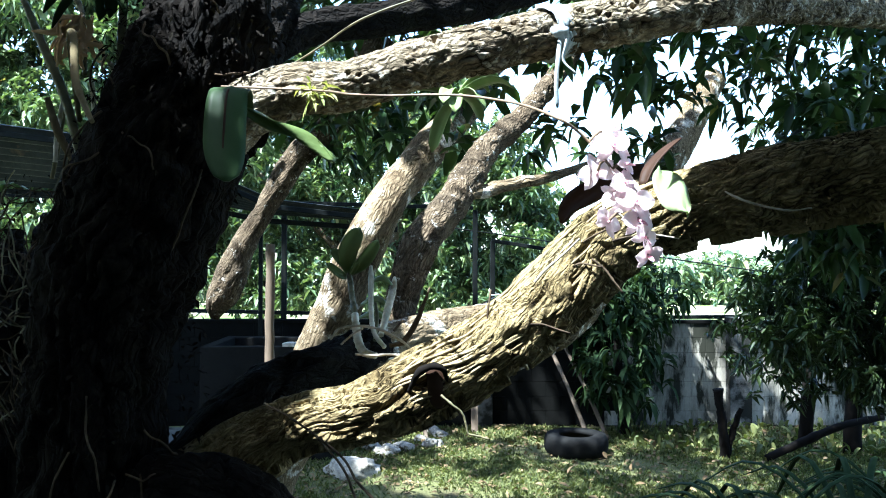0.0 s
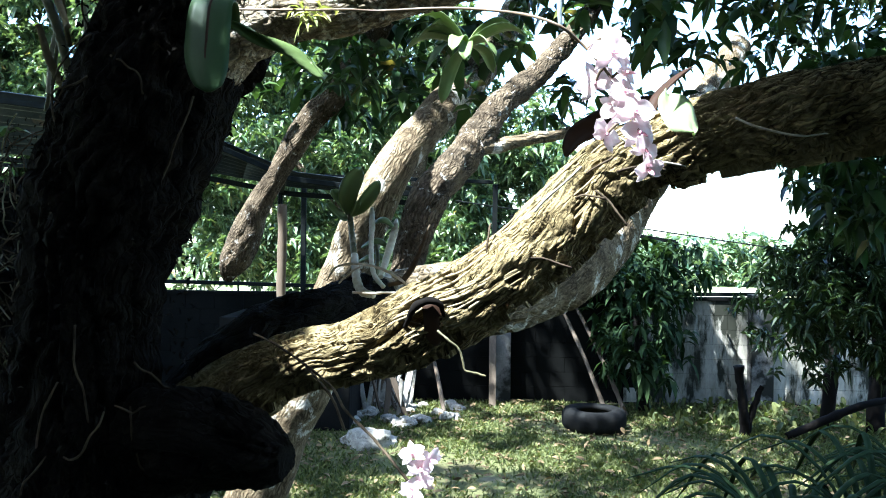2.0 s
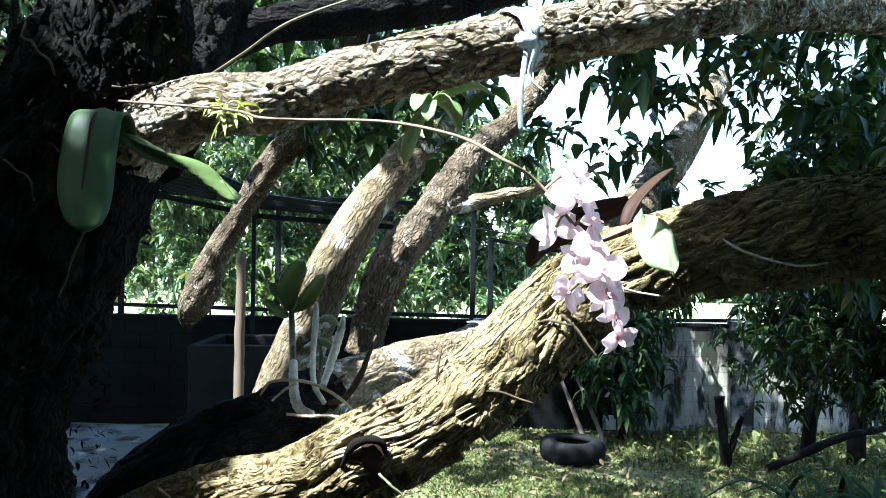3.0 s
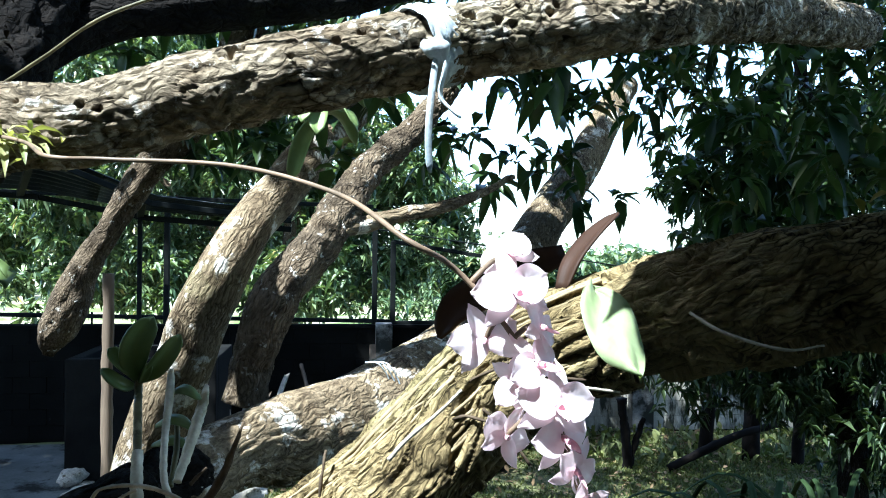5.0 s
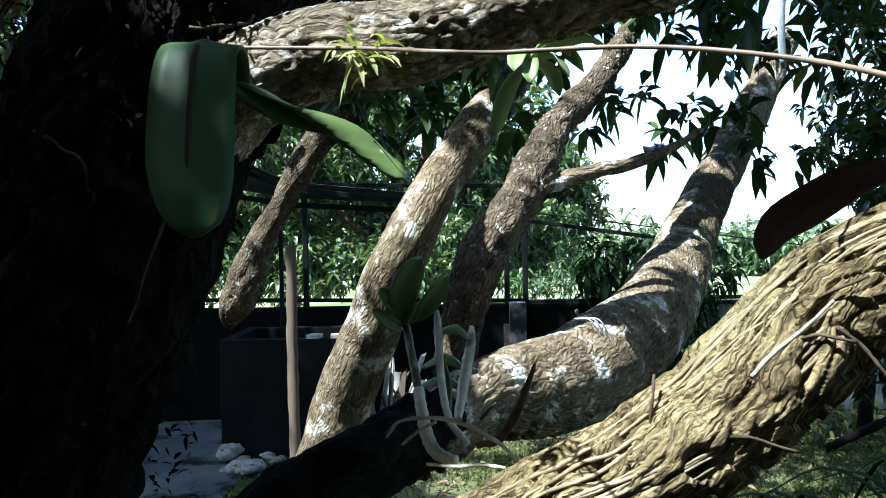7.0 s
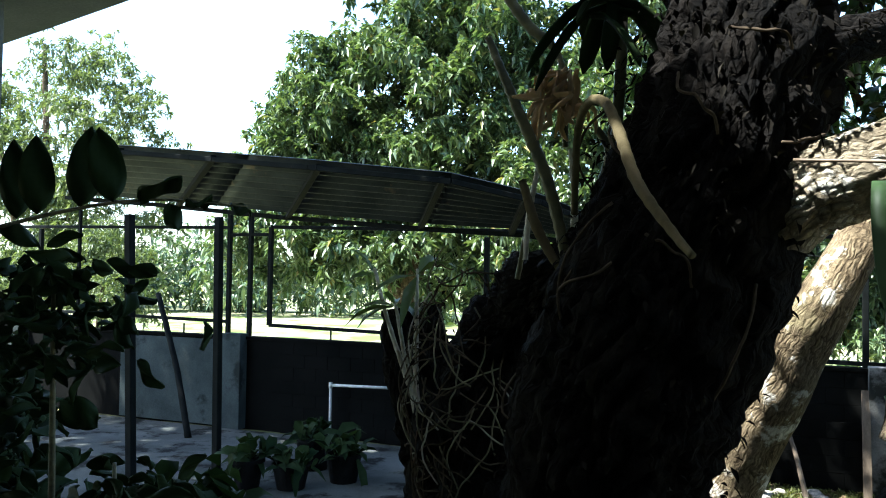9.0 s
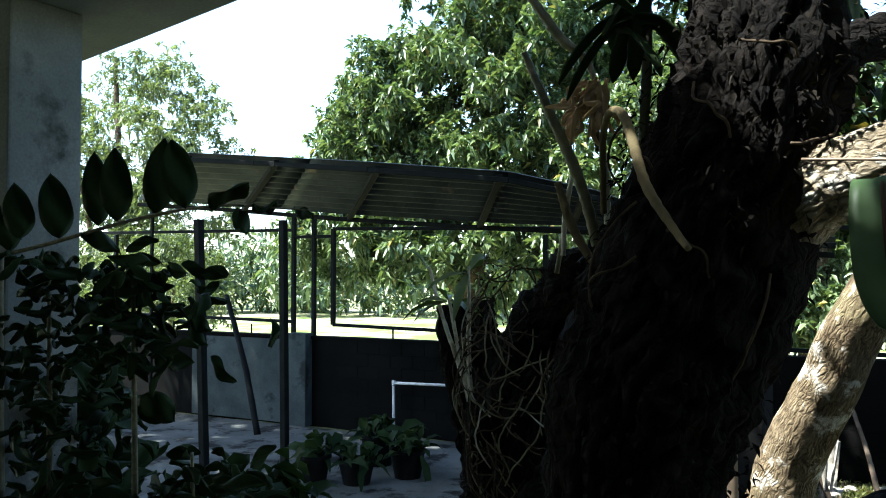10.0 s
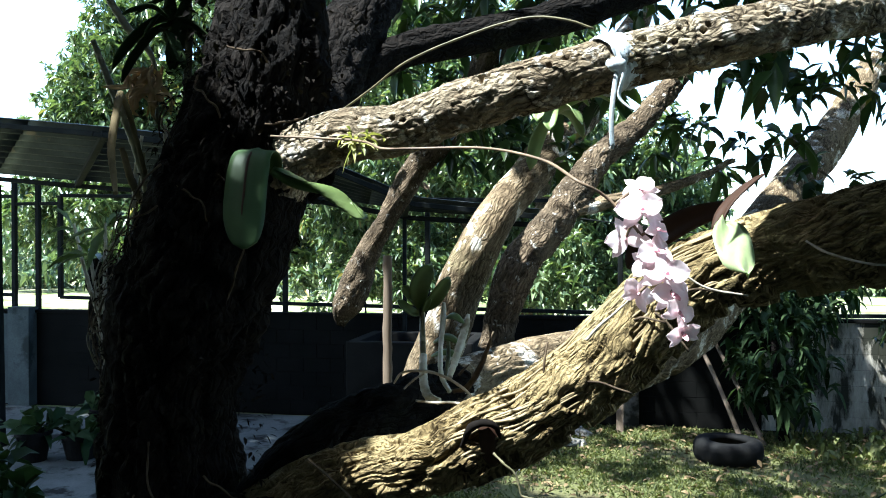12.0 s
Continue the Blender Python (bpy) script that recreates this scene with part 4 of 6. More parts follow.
def lawn():
    r = np.random.default_rng(17)
    n = 170000
    x = r.uniform(-2.4, 8.6, n)
    y = 5.0 + 7.1 * r.random(n) ** 0.8
    keep = np.sin(x * 2.1 + 1.7 * np.sin(y * 1.3)) + np.sin(y * 2.7 + x) + r.normal(size=n) * 0.9 > -0.5
    x, y = x[keep], y[keep]
    n = len(x)
    b = np.stack([x, y, np.zeros(n) - 0.01], 1)
    d = np.stack([r.normal(size=n) * 0.55, r.normal(size=n) * 0.55, np.ones(n)], 1)
    L = r.uniform(0.03, 0.105, n)
    v, f = leaves(b, d, L, L * r.uniform(0.12, 0.30, n), 18, 0.25, simple=True)
    tagged(link_mesh("grass", v, f, M_GRASS), "short patchy lawn grass with low weeds", "grass", kind="stuff")
    n = 4000
    b = np.stack([r.uniform(-2.3, 8.5, n), 5.5 + 6.6 * r.random(n) ** 0.6, r.uniform(0.0, 0.04, n)], 1)
    d = np.stack([r.normal(size=n), r.normal(size=n), r.normal(size=n) * 0.2], 1)
    L = r.uniform(0.04, 0.12, n)
    v, f = leaves(b, d, L, L * 0.4, 19, 0.1)
    tagged(link_mesh("leaf_litter", v, f, M_LITTER), "brown fallen leaves scattered on the lawn", "leaves", kind="stuff")


lawn()

# ---- orchids ----
def blade(name, spine, width, material, parent, fold=0.18, label="", n=16, tipw=0.12, basew=0.5, taper=0.6):
    """A thick strap leaf along a spine: channelled, rounded tip."""
    c, _ = spline(spine, n)
    c = c[:, :3]
    t = np.gradient(c, axis=0)
    t /= np.linalg.norm(t, axis=1, keepdims=True)
    side0 = np.array(width[1], float)
    V, F = [], []
    m = 7
    for k in range(n):
        u = k / (n - 1)
        w = width[0] * (basew + (1 - basew) * math.sin(min(u / 0.55, 1) * math.pi / 2)) * (1 if u < taper else math.sqrt(max(1 - ((u - taper) / (1 - taper)) ** 2, 0.0)) * (1 - tipw) + tipw)
        s = side0 - t[k] * (side0 @ t[k])
        s /= np.linalg.norm(s)
        nrm = np.cross(s, t[k])
        for j in range(m):
            a = j / (m - 1) * 2 - 1
            V.append(c[k] + s * a * w * 0.5 + nrm * (fold * w * (abs(a) ** 1.3) - 0.05 * w * (a == 0)))
    for k in range(n - 1):
        for j in range(m - 1):
            F.append((k * m + j, k * m + j + 1, (k + 1) * m + j + 1, (k + 1) * m + j))
    ob = link_mesh(name, V, F, material, parent, True, label)
    mod = ob.modifiers.new("thick", 'SOLIDIFY')
    mod.thickness = 0.003
    return ob


def pointed_leaf(name, base, tip, width, side, parent, material, bend=0.0):
    """A flat pointed oval leaf with a midrib crease, from base to tip."""
    b, t, s = np.array(base, float), np.array(tip, float), np.array(side, float)
    d = t - b
    s = s - d * (s @ d) / (d @ d)
    s /= np.linalg.norm(s)
    nrm = np.cross(s, d / np.linalg.norm(d))
    V, F, n, m = [], [], 15, 7
    for i in range(n):
        u = i / (n - 1)
        w = width * (math.sin(math.pi * u ** 0.85) ** 0.8 if 0 < u < 1 else 0.02) * (1 + 0.04 * math.sin(9 * u))
        for j in range(m):
            a = j / (m - 1) * 2 - 1
            V.append(b + d * u + s * a * w * 0.5 + nrm * (0.05 * width * abs(a) + bend * math.sin(math.pi * u) + 0.012 * math.sin(7 * u + 3 * a)))
    for i in range(n - 1):
        for j in range(m - 1):
            F.append((i * m + j, i * m + j + 1, (i + 1) * m + j + 1, (i + 1) * m + j))
    ob = link_mesh(name, V, F, material, parent, True)
    mod = ob.modifiers.new("thick", 'SOLIDIFY')
    mod.thickness = 0.0015
    return ob


def stem(name, rows, material, parent, nring=40, nseg=10, label="", lump=0.06, seed=5):
    v, f = tube(rows, nring, nseg, lump=lump, seed=seed)
    return link_mesh(name, v, f, material, parent, True, label)


def petal_mesh(name, length, width, cup, back, material):
    """A rounded petal with its claw at the origin, lying along +x and facing +z."""
    V, F = [], []
    n, m = 9, 7
    for i in range(n):
        u = i / (n - 1)
        w = width * (math.sin(math.pi * (0.06 + 0.94 * u) ** 0.85) ** 0.5 if u < 1 else 0.12)
        for j in range(m):
            a = j / (m - 1) * 2 - 1
            V.append((length * u * (1 - 0.06 * a * a * u), a * w * 0.5, -back * u * u * length + cup * (a * a) * w * 0.5 + 0.03 * width * math.sin(5 * a + 7 * u)))
    for i in range(n - 1):
        for j in range(m - 1):
            F.append((i * m + j, i * m + j + 1, (i + 1) * m + j + 1, (i + 1) * m + j))
    me = bpy.data.meshes.new(name)
    me.from_pydata(V, [], F)
    me.materials.append(material)
    me.polygons.foreach_set("use_smooth", [True] * len(F))
    return me


PETAL = petal_mesh("petal", 0.043, 0.038, 0.16, 0.12, M_PETAL)
SEPAL = petal_mesh("sepal", 0.043, 0.022, 0.20, 0.16, M_PETAL)
LIP = petal_mesh("lip", 0.022, 0.013, 0.5, -0.5, M_LIP)


def column_mesh():
    v, f = tube([(0, 0, -0.006, 0.003), (0, 0, 0.002, 0.0042), (0, -0.003, 0.009, 0.003)], 8, 10)
    me = bpy.data.meshes.new("flower")
    me.from_pydata(v, [], f)
    me.materials.append(M_LIP)
    return me


COLUMN = column_mesh()


def flower(parent, at, facing, roll, size, closed=0.0):
    """A moth-orchid flower: column, three sepals, two broad petals and a lip."""
    ob = new("flower", COLUMN)
    ob.parent = parent
    base = Vector((0, 0, 0))
    o = parent
    while o is not None:
        base = base + o.location
        o = o.parent
    q = Vector(facing).to_track_quat('Z', 'Y').to_matrix().to_4x4()
    ob.matrix_basis = Matrix.Translation(Vector(at) - base) @ q @ Matrix.Rotation(radians(roll), 4, 'Z') @ Matrix.Diagonal((size, size, size, 1))
    for name, me, a, z, tilt in (("sepal", SEPAL, 90, -0.002, 0), ("sepal", SEPAL, 215, -0.002, 0), ("sepal", SEPAL, 325, -0.002, 0), ("petal", PETAL, 12, 0.001, 0), ("petal", PETAL, 168, 0.001, 0), ("lip", LIP, 270, 0.004, 25)):
        p = new(name, me)
        p.parent = ob
        p.matrix_basis = Matrix.Translation((0, 0, z)) @ Matrix.Rotation(radians(a), 4, 'Z') @ Matrix.Rotation(radians(-tilt - closed), 4, 'Y')
    return ob


def spray_orchid():
    """The orchid on the branch fork with the long arching spray."""
    o = empty("moth_orchid", (-0.43, 2.60, 2.53), "moth orchid on the trunk with arching pink flower spray", "orchid")
    path = [(-0.526, 2.680, 2.585, 0.0017), (-0.346, 2.600, 2.562, 0.0017), (-0.275, 2.500, 2.535, 0.0017), (-0.225, 2.504, 2.534, 0.0017), (-0.116, 2.462, 2.527, 0.0017), (-0.030, 2.390, 2.501, 0.0017), (0.017, 2.311, 2.466, 0.0017),
            (0.050, 2.325, 2.448, 0.0016), (0.085, 2.322, 2.41, 0.0015), (0.110, 2.322, 2.37, 0.0016), (0.128, 2.32, 2.33, 0.0014), (0.142, 2.32, 2.285, 0.0011)]
    s = stem("flower_stem", path, M_SPIKE, o, 90, 10, "thin brown arching stem", 0.1)
    c, _ = spline(path, 120)
    for at, facing, roll, size, closed in (
            ((0.395, 1.50, 1.755), (0.25, -0.9, 0.2), 12, 1.28, 0), ((0.366, 1.535, 1.692), (0.45, 0.8, 0.1), -20, 1.15, 0), ((0.424, 1.50, 1.665), (0.55, -0.7, 0.35), 25, 1.15, 0),
            ((0.446, 1.485, 1.620), (0.2, -0.9, 0.15), -8, 1.25, 0), ((0.391, 1.525, 1.572), (-0.45, 0.7, 0.1), 30, 1.05, 4), ((0.458, 1.50, 1.575), (0.45, -0.8, 0.1), 10, 1.1, 0),
            ((0.474, 1.50, 1.535), (0.5, -0.7, -0.2), -25, 1.0, 6), ((0.398, 1.545, 1.80), (0.1, -0.8, 0.5), 40, 1.05, -4), ((0.480, 1.50, 1.492), (0.3, -0.8, -0.3), 15, 0.9, 18), ((0.41, 1.535, 1.64), (-0.35, -0.8, 0.2), 60, 0.95, 6), ((0.43, 1.51, 1.71), (0.75, -0.5, 0.2), -30, 1.0, 6)):
        at = np.array((0.108, 2.322, 2.372)) + 0.56 * (np.array(at) - (0.425, 1.51, 1.648))
        size *= 0.58
        p = c[int(np.argmin(np.linalg.norm(c[:, :3] - np.array(at) - (0, 0, 0.01), axis=1))), :3]
        at = np.array(at)
        stem("pedicel", [(*p, 0.0009), (*(p * 0.5 + at * 0.5 + np.array([0, 0, 0.004])), 0.0008), (*at, 0.0008)], M_SPIKE, s, 6, 6)
        flower(o, at, facing, roll, size, closed)
    blade("leaf", [(-0.440, 2.49, 2.500), (-0.441, 2.455, 2.524), (-0.445, 2.415, 2.519), (-0.443, 2.385, 2.450), (-0.434, 2.365, 2.385)], (0.058, (1, 0.25, 0)), M_ORCHID_DEEP, o, 0.05, "broad folded dark green leaf", n=26, basew=0.45, taper=0.72)
    stem("midrib", [(-0.441, 2.453, 2.526, .0005), (-0.445, 2.408, 2.519, .0006), (-0.443, 2.380, 2.450, .0005), (-0.440, 2.371, 2.412, .0003)], M_ORCHID_RED, o, 24, 6)
    pointed_leaf("leaf", (-0.432, 2.455, 2.502), (-0.298, 2.49, 2.430), 0.021, (0.3, -0.5, 0.8), o, M_ORCHID, 0.010)
    return o


spray_orchid()


def low_spray():
    o = empty("orchid_spray", (-0.372, 2.55, 2.018), "low hanging orchid spray with a few pale pink flowers", "orchid")
    stem("flower_stem", [(-0.43, 2.60, 2.035, .0012), (-0.372, 2.55, 2.018, .0014), (-0.290, 2.50, 1.972, .0015), (-0.259, 2.45, 1.945, .0014), (-0.213, 2.40, 1.917, .0013), (-0.160, 2.33, 1.880, .001)], M_SCRAPWOOD, o, 50, 8, "", 0.25)
    stem("flower_stem", [(-0.330, 2.52, 1.997, .001), (-0.285, 2.49, 1.955, .001), (-0.262, 2.47, 1.910, .0008)], M_SCRAPWOOD, o, 24, 7, "", 0.25)
    for at, f, rl in (((-0.154, 2.315, 1.919), (-.2, -.8, .5), 20), ((-0.145, 2.315, 1.901), (.2, -.9, .2), -10), ((-0.131, 2.32, 1.91), (.6, -.7, .1), 40), ((-0.143, 2.315, 1.883), (0, -1, -.1), 10), ((-0.154, 2.315, 1.87), (-.3, -.9, 0), -30)):
        flower(o, at, f, rl, 0.43, 15)


low_spray()


def limb_orchid():
    o = empty("moth_orchid", (0.5, 1.95, 1.58), "moth orchid rooted on the limb with pale leaves", "orchid")
    pointed_leaf("leaf", (0.598, 1.91, 1.715), (0.624, 1.75, 1.585), 0.082, (1, 0.3, 0.45), o, M_ORCHID_PALE, 0.006)
    for k, rows in enumerate(([(0.80, 1.98, 1.66, 0.003), (0.84, 1.93, 1.63, 0.003), (0.93, 1.90, 1.605, 0.0026), (1.0, 1.90, 1.612, 0.0015)],
                              [(0.40, 1.98, 1.53, 0.0025), (0.36, 1.985, 1.49, 0.003), (0.31, 1.995, 1.445, 0.004), (0.28, 2.0, 1.41, 0.004)],
                              [(0.49, 1.93, 1.6, 0.003), (0.56, 1.93, 1.55, 0.003), (0.66, 1.94, 1.53, 0.0025)])):
        stem("root", rows, M_ROOT, o, 24, 8, "whitish aerial root", 0.2, k)
    settle(o, (0.598, 1.91, 1.715), (0.223, 2.56, 2.428), 0.62)
    return o


limb_orchid()


def dark_leaves():
    o = empty("moth_orchid", (0.2, 2.78, 2.42), "orchid on the limb with dark purple-backed leaves", "orchid")
    blade("leaf", [(0.266, 2.800, 2.455), (0.209, 2.790, 2.436), (0.160, 2.785, 2.409), (0.118, 2.780, 2.383), (0.097, 2.775, 2.348)], (0.050, (0.1, 0.5, 0.85)), M_ORCHID_RED, o, 0.12, "dark leaf with purple-brown underside")
    blade("leaf", [(0.233, 2.700, 2.414), (0.248, 2.710, 2.445), (0.279, 2.730, 2.477), (0.318, 2.750, 2.508)], (0.034, (0.6, -0.6, 0.3)), M_ORCHID_RED, o, 0.12)
    return o


dark_leaves()


def bark_strands():
    """Sinewy raised strands that run half sunk along the fissured limb."""
    c, _ = spline(MAIN_LIMB, 400)
    tt, uu, ww = frames_along(c[:, :3])
    r = random.Random(8)
    for k in range(30):
        k0 = r.randint(105, 215)
        k1 = min(k0 + r.randint(50, 120), 272)
        ph, rows = r.uniform(0, 6), []
        face = -0.55 + 1.95 * (k + r.random()) / 30
        slope = r.uniform(-0.3, 0.05)
        n = 18
        rad = r.uniform(0.0014, 0.0030)
        for i in range(n):
            j = int(k0 + (k1 - k0) * i / (n - 1))
            a = face + slope * i / n + 0.05 * math.sin(0.45 * i + ph) + 0.025 * math.sin(1.3 * i + ph)
            out = np.array([-0.3 * math.sin(a), -math.cos(a), math.sin(a)])
            out -= tt[j] * (out @ tt[j])
            out /= np.linalg.norm(out)
            env = math.sin(math.pi * (i + 0.4) / (n - 0.2))
            rows.append((*(c[j, :3] + out * (c[j, 3] - 0.0028 + 0.0030 * env)), rad * (0.4 + 0.6 * env)))
        v, f, g = tube(rows, 90, 9, lump=0.3, seed=320 + k, grain=True)
        ob = link_mesh("strand", v, f, M_STRAND, tree, True)


bark_strands()


def jointed(name, rows, material, parent, seed, label="", joints=7):
    """A cane with swollen rings where its leaves have fallen."""
    c, length = spline(rows, joints * 8)
    k = np.arange(len(c)) / 8.0
    c[:, 3] *= 1 + 0.22 * np.exp(-((k - np.round(k)) / 0.12) ** 2) - 0.08 * np.cos(2 * math.pi * k)
    v, f = tube([tuple(q) for q in c], joints * 12, 12, lump=0.08, seed=seed)
    return link_mesh(name, v, f, material, parent, True, label)


def cane_orchid():
    o = empty("cane_orchid", (-0.27, 2.90, 2.05), "cane orchid with broad dark green leaves and dry white canes", "orchid")
    for k, (rows, mt, nj) in enumerate((([(-0.265, 2.900, 2.079, 0.0066), (-0.290, 2.920, 2.084, 0.0089), (-0.306, 2.950, 2.107, 0.0087), (-0.318, 3.000, 2.156, 0.0079)], M_CANE, 5),
                                        ([(-0.318, 3.000, 2.156, 0.0060), (-0.330, 3.050, 2.202, 0.0062), (-0.341, 3.100, 2.242, 0.0056)], M_OLIVE, 4),
                                        ([(-0.249, 2.930, 2.094, 0.0045), (-0.273, 2.970, 2.119, 0.0050), (-0.284, 3.020, 2.164, 0.0053), (-0.289, 3.080, 2.229, 0.0064), (-0.291, 3.100, 2.261, 0.0039)], M_CANE, 6),
                                        ([(-0.261, 3.000, 2.111, 0.0060), (-0.249, 3.050, 2.165, 0.0083), (-0.239, 3.080, 2.210, 0.0077), (-0.236, 3.100, 2.235, 0.0035)], M_CANE, 5),
                                        ([(-0.275, 3.020, 2.098, 0.0041), (-0.274, 3.060, 2.147, 0.0046), (-0.282, 3.100, 2.183, 0.0035)], M_OLIVE, 4))):
        jointed("cane", rows, mt, o, 60 + k, "dry white jointed cane" if mt is M_CANE else "olive jointed cane", nj)
    for pts, w, sd in (([(-0.342, 3.100, 2.246), (-0.345, 3.080, 2.276), (-0.338, 3.070, 2.310), (-0.313, 3.070, 2.348)], 0.052, (1, 0.35, 0)),
                       ([(-0.336, 3.100, 2.244), (-0.314, 3.080, 2.263), (-0.295, 3.070, 2.288), (-0.272, 3.070, 2.320)], 0.038, (0.7, 0.5, -0.5)),
                       ([(-0.346, 3.100, 2.253), (-0.355, 3.080, 2.272), (-0.366, 3.070, 2.287), (-0.379, 3.070, 2.300)], 0.030, (0.5, 0.4, 0.7)),
                       ([(-0.346, 3.100, 2.236), (-0.357, 3.080, 2.241), (-0.371, 3.070, 2.251), (-0.389, 3.070, 2.269)], 0.026, (0.2, 0.7, 0.7)),
                       ([(-0.339, 3.100, 2.239), (-0.329, 3.080, 2.252), (-0.322, 3.070, 2.264), (-0.316, 3.070, 2.278)], 0.016, (0.8, 0.3, 0)),
                       ([(-0.287, 3.100, 2.226), (-0.270, 3.080, 2.234), (-0.255, 3.070, 2.231), (-0.241, 3.070, 2.218)], 0.018, (0, 0.7, 0.7)),
                       ([(-0.313, 3.100, 2.172), (-0.289, 3.080, 2.187), (-0.267, 3.070, 2.186), (-0.249, 3.070, 2.171)], 0.022, (0, 0.8, 0.6)),
                       ([(-0.318, 3.100, 2.141), (-0.294, 3.080, 2.153), (-0.272, 3.070, 2.154), (-0.252, 3.070, 2.141)], 0.020, (0, 0.8, 0.6))):
        blade("leaf", pts, (0.84 * w, sd), M_ORCHID, o, 0.20, "", 12, 0.06, 0.3)
    for k, rows in enumerate(([(-0.357, 2.900, 2.112, 0.0022), (-0.337, 2.890, 2.136, 0.0025), (-0.290, 2.880, 2.142, 0.0028), (-0.247, 2.870, 2.133, 0.0028), (-0.205, 2.860, 2.110, 0.0028), (-0.184, 2.850, 2.090, 0.0021)],
                              [(-0.336, 2.900, 2.102, 0.0018), (-0.313, 2.890, 2.123, 0.0022), (-0.290, 2.880, 2.137, 0.0018)],
                              [(-0.303, 2.860, 2.087, 0.0024), (-0.261, 2.850, 2.086, 0.0028), (-0.234, 2.850, 2.088, 0.0028), (-0.202, 2.840, 2.086, 0.0021)])):
        stem("root", rows, M_ROOT, o, 30, 7, "", 0.3, 70 + k)
    for k, rows in enumerate(([(-0.236, 2.900, 2.100, 0.0044), (-0.206, 2.890, 2.111, 0.0061), (-0.183, 2.890, 2.146, 0.0054), (-0.167, 2.890, 2.185, 0.0040), (-0.154, 2.890, 2.221, 0.0011)],
                              [(-0.230, 2.930, 2.127, 0.0030), (-0.220, 2.930, 2.138, 0.0026), (-0.208, 2.930, 2.150, 0.0008)])):
        stem("dry_spine", rows, M_SCRAPWOOD, o, 24, 9, "brown leafless shoot", 0.25, 80 + k)


cane_orchid()


def tuft():
    """Little tuft of pale strap leaves at the root of the branch."""
    r = np.random.default_rng(3)
    n = 30
    b = np.tile([[-0.40, 2.10, 1.96]], (n, 1)) + r.normal(size=(n, 3)) * (0.02, 0.015, 0.012)
    d = r.normal(size=(n, 3)) * (0.7, 0.5, 0.5) + (0.1, -0.5, 0.25)
    L = r.uniform(0.03, 0.065, n)
    v, f = leaves(b, d, L, L * 0.2, 6, 0.5)
    o = empty("air_plant", (-0.40, 2.13, 1.95), "small yellow-green air plant tuft on the branch root", "plant")
    link_mesh("foliage", v, f, M_TUFT, o)
    settle(o, (-0.40, 2.10, 1.96), (-0.352, 2.63, 2.565), 0.68)


tuft()


# ---- stake, tyre, sticks, pipes and yard things ----
def stake():
    o = empty("stake", (-0.89, 5.0, 0), "grey weathered timber stake standing beside the trunk", "stake")
    v, f = tube([(-0.89, 5.0, -0.05, 0.024), (-0.90, 5.0, 1.01, 0.0225), (-0.908, 5.0, 1.56, 0.022), (-0.911, 5.0, 1.95, 0.0216), (-0.909, 5.0, 2.345, 0.0204)], 50, 12, lump=0.15, seed=4)
    link_mesh("pole", v, f, M_STAKE, o)


stake()


def tyre():
    o = empty("tyre", (1.1, 6.0, 0), "old black car tyre lying flat on the lawn", "tyre")
    bm = bmesh.new()
    prof = [(0.14, 0.03), (0.15, 0.0), (0.20, -0.01), (0.245, 0.0), (0.265, 0.03), (0.27, 0.06), (0.27, 0.10), (0.265, 0.13), (0.245, 0.16), (0.2, 0.17), (0.15, 0.16), (0.14, 0.13), (0.17, 0.12), (0.18, 0.08), (0.17, 0.04)]
    n = 56
    rings = []
    for i in range(n):
        a = 2 * math.pi * i / n
        g = 0.004 if i % 2 else 0.0
        rings.append([bm.verts.new((1.1 + (rr - (g if rr > 0.26 else 0)) * math.cos(a), 6.0 + (rr - (g if rr > 0.26 else 0)) * math.sin(a), zz + 0.01)) for rr, zz in prof])
    k = len(prof)
    for i in range(n):
        for j in range(k):
            bm.faces.new((rings[i][j], rings[(i + 1) % n][j], rings[(i + 1) % n][(j + 1) % k], rings[i][(j + 1) % k]))
    bmesh.ops.recalc_face_normals(bm, faces=bm.faces)
    part("casing", bm, M_RUBBER, o, smooth=True)
    settle(o, (1.1, 6.0, 0.0), (1.53, 10.62, 0.0), 1.38)


tyre()


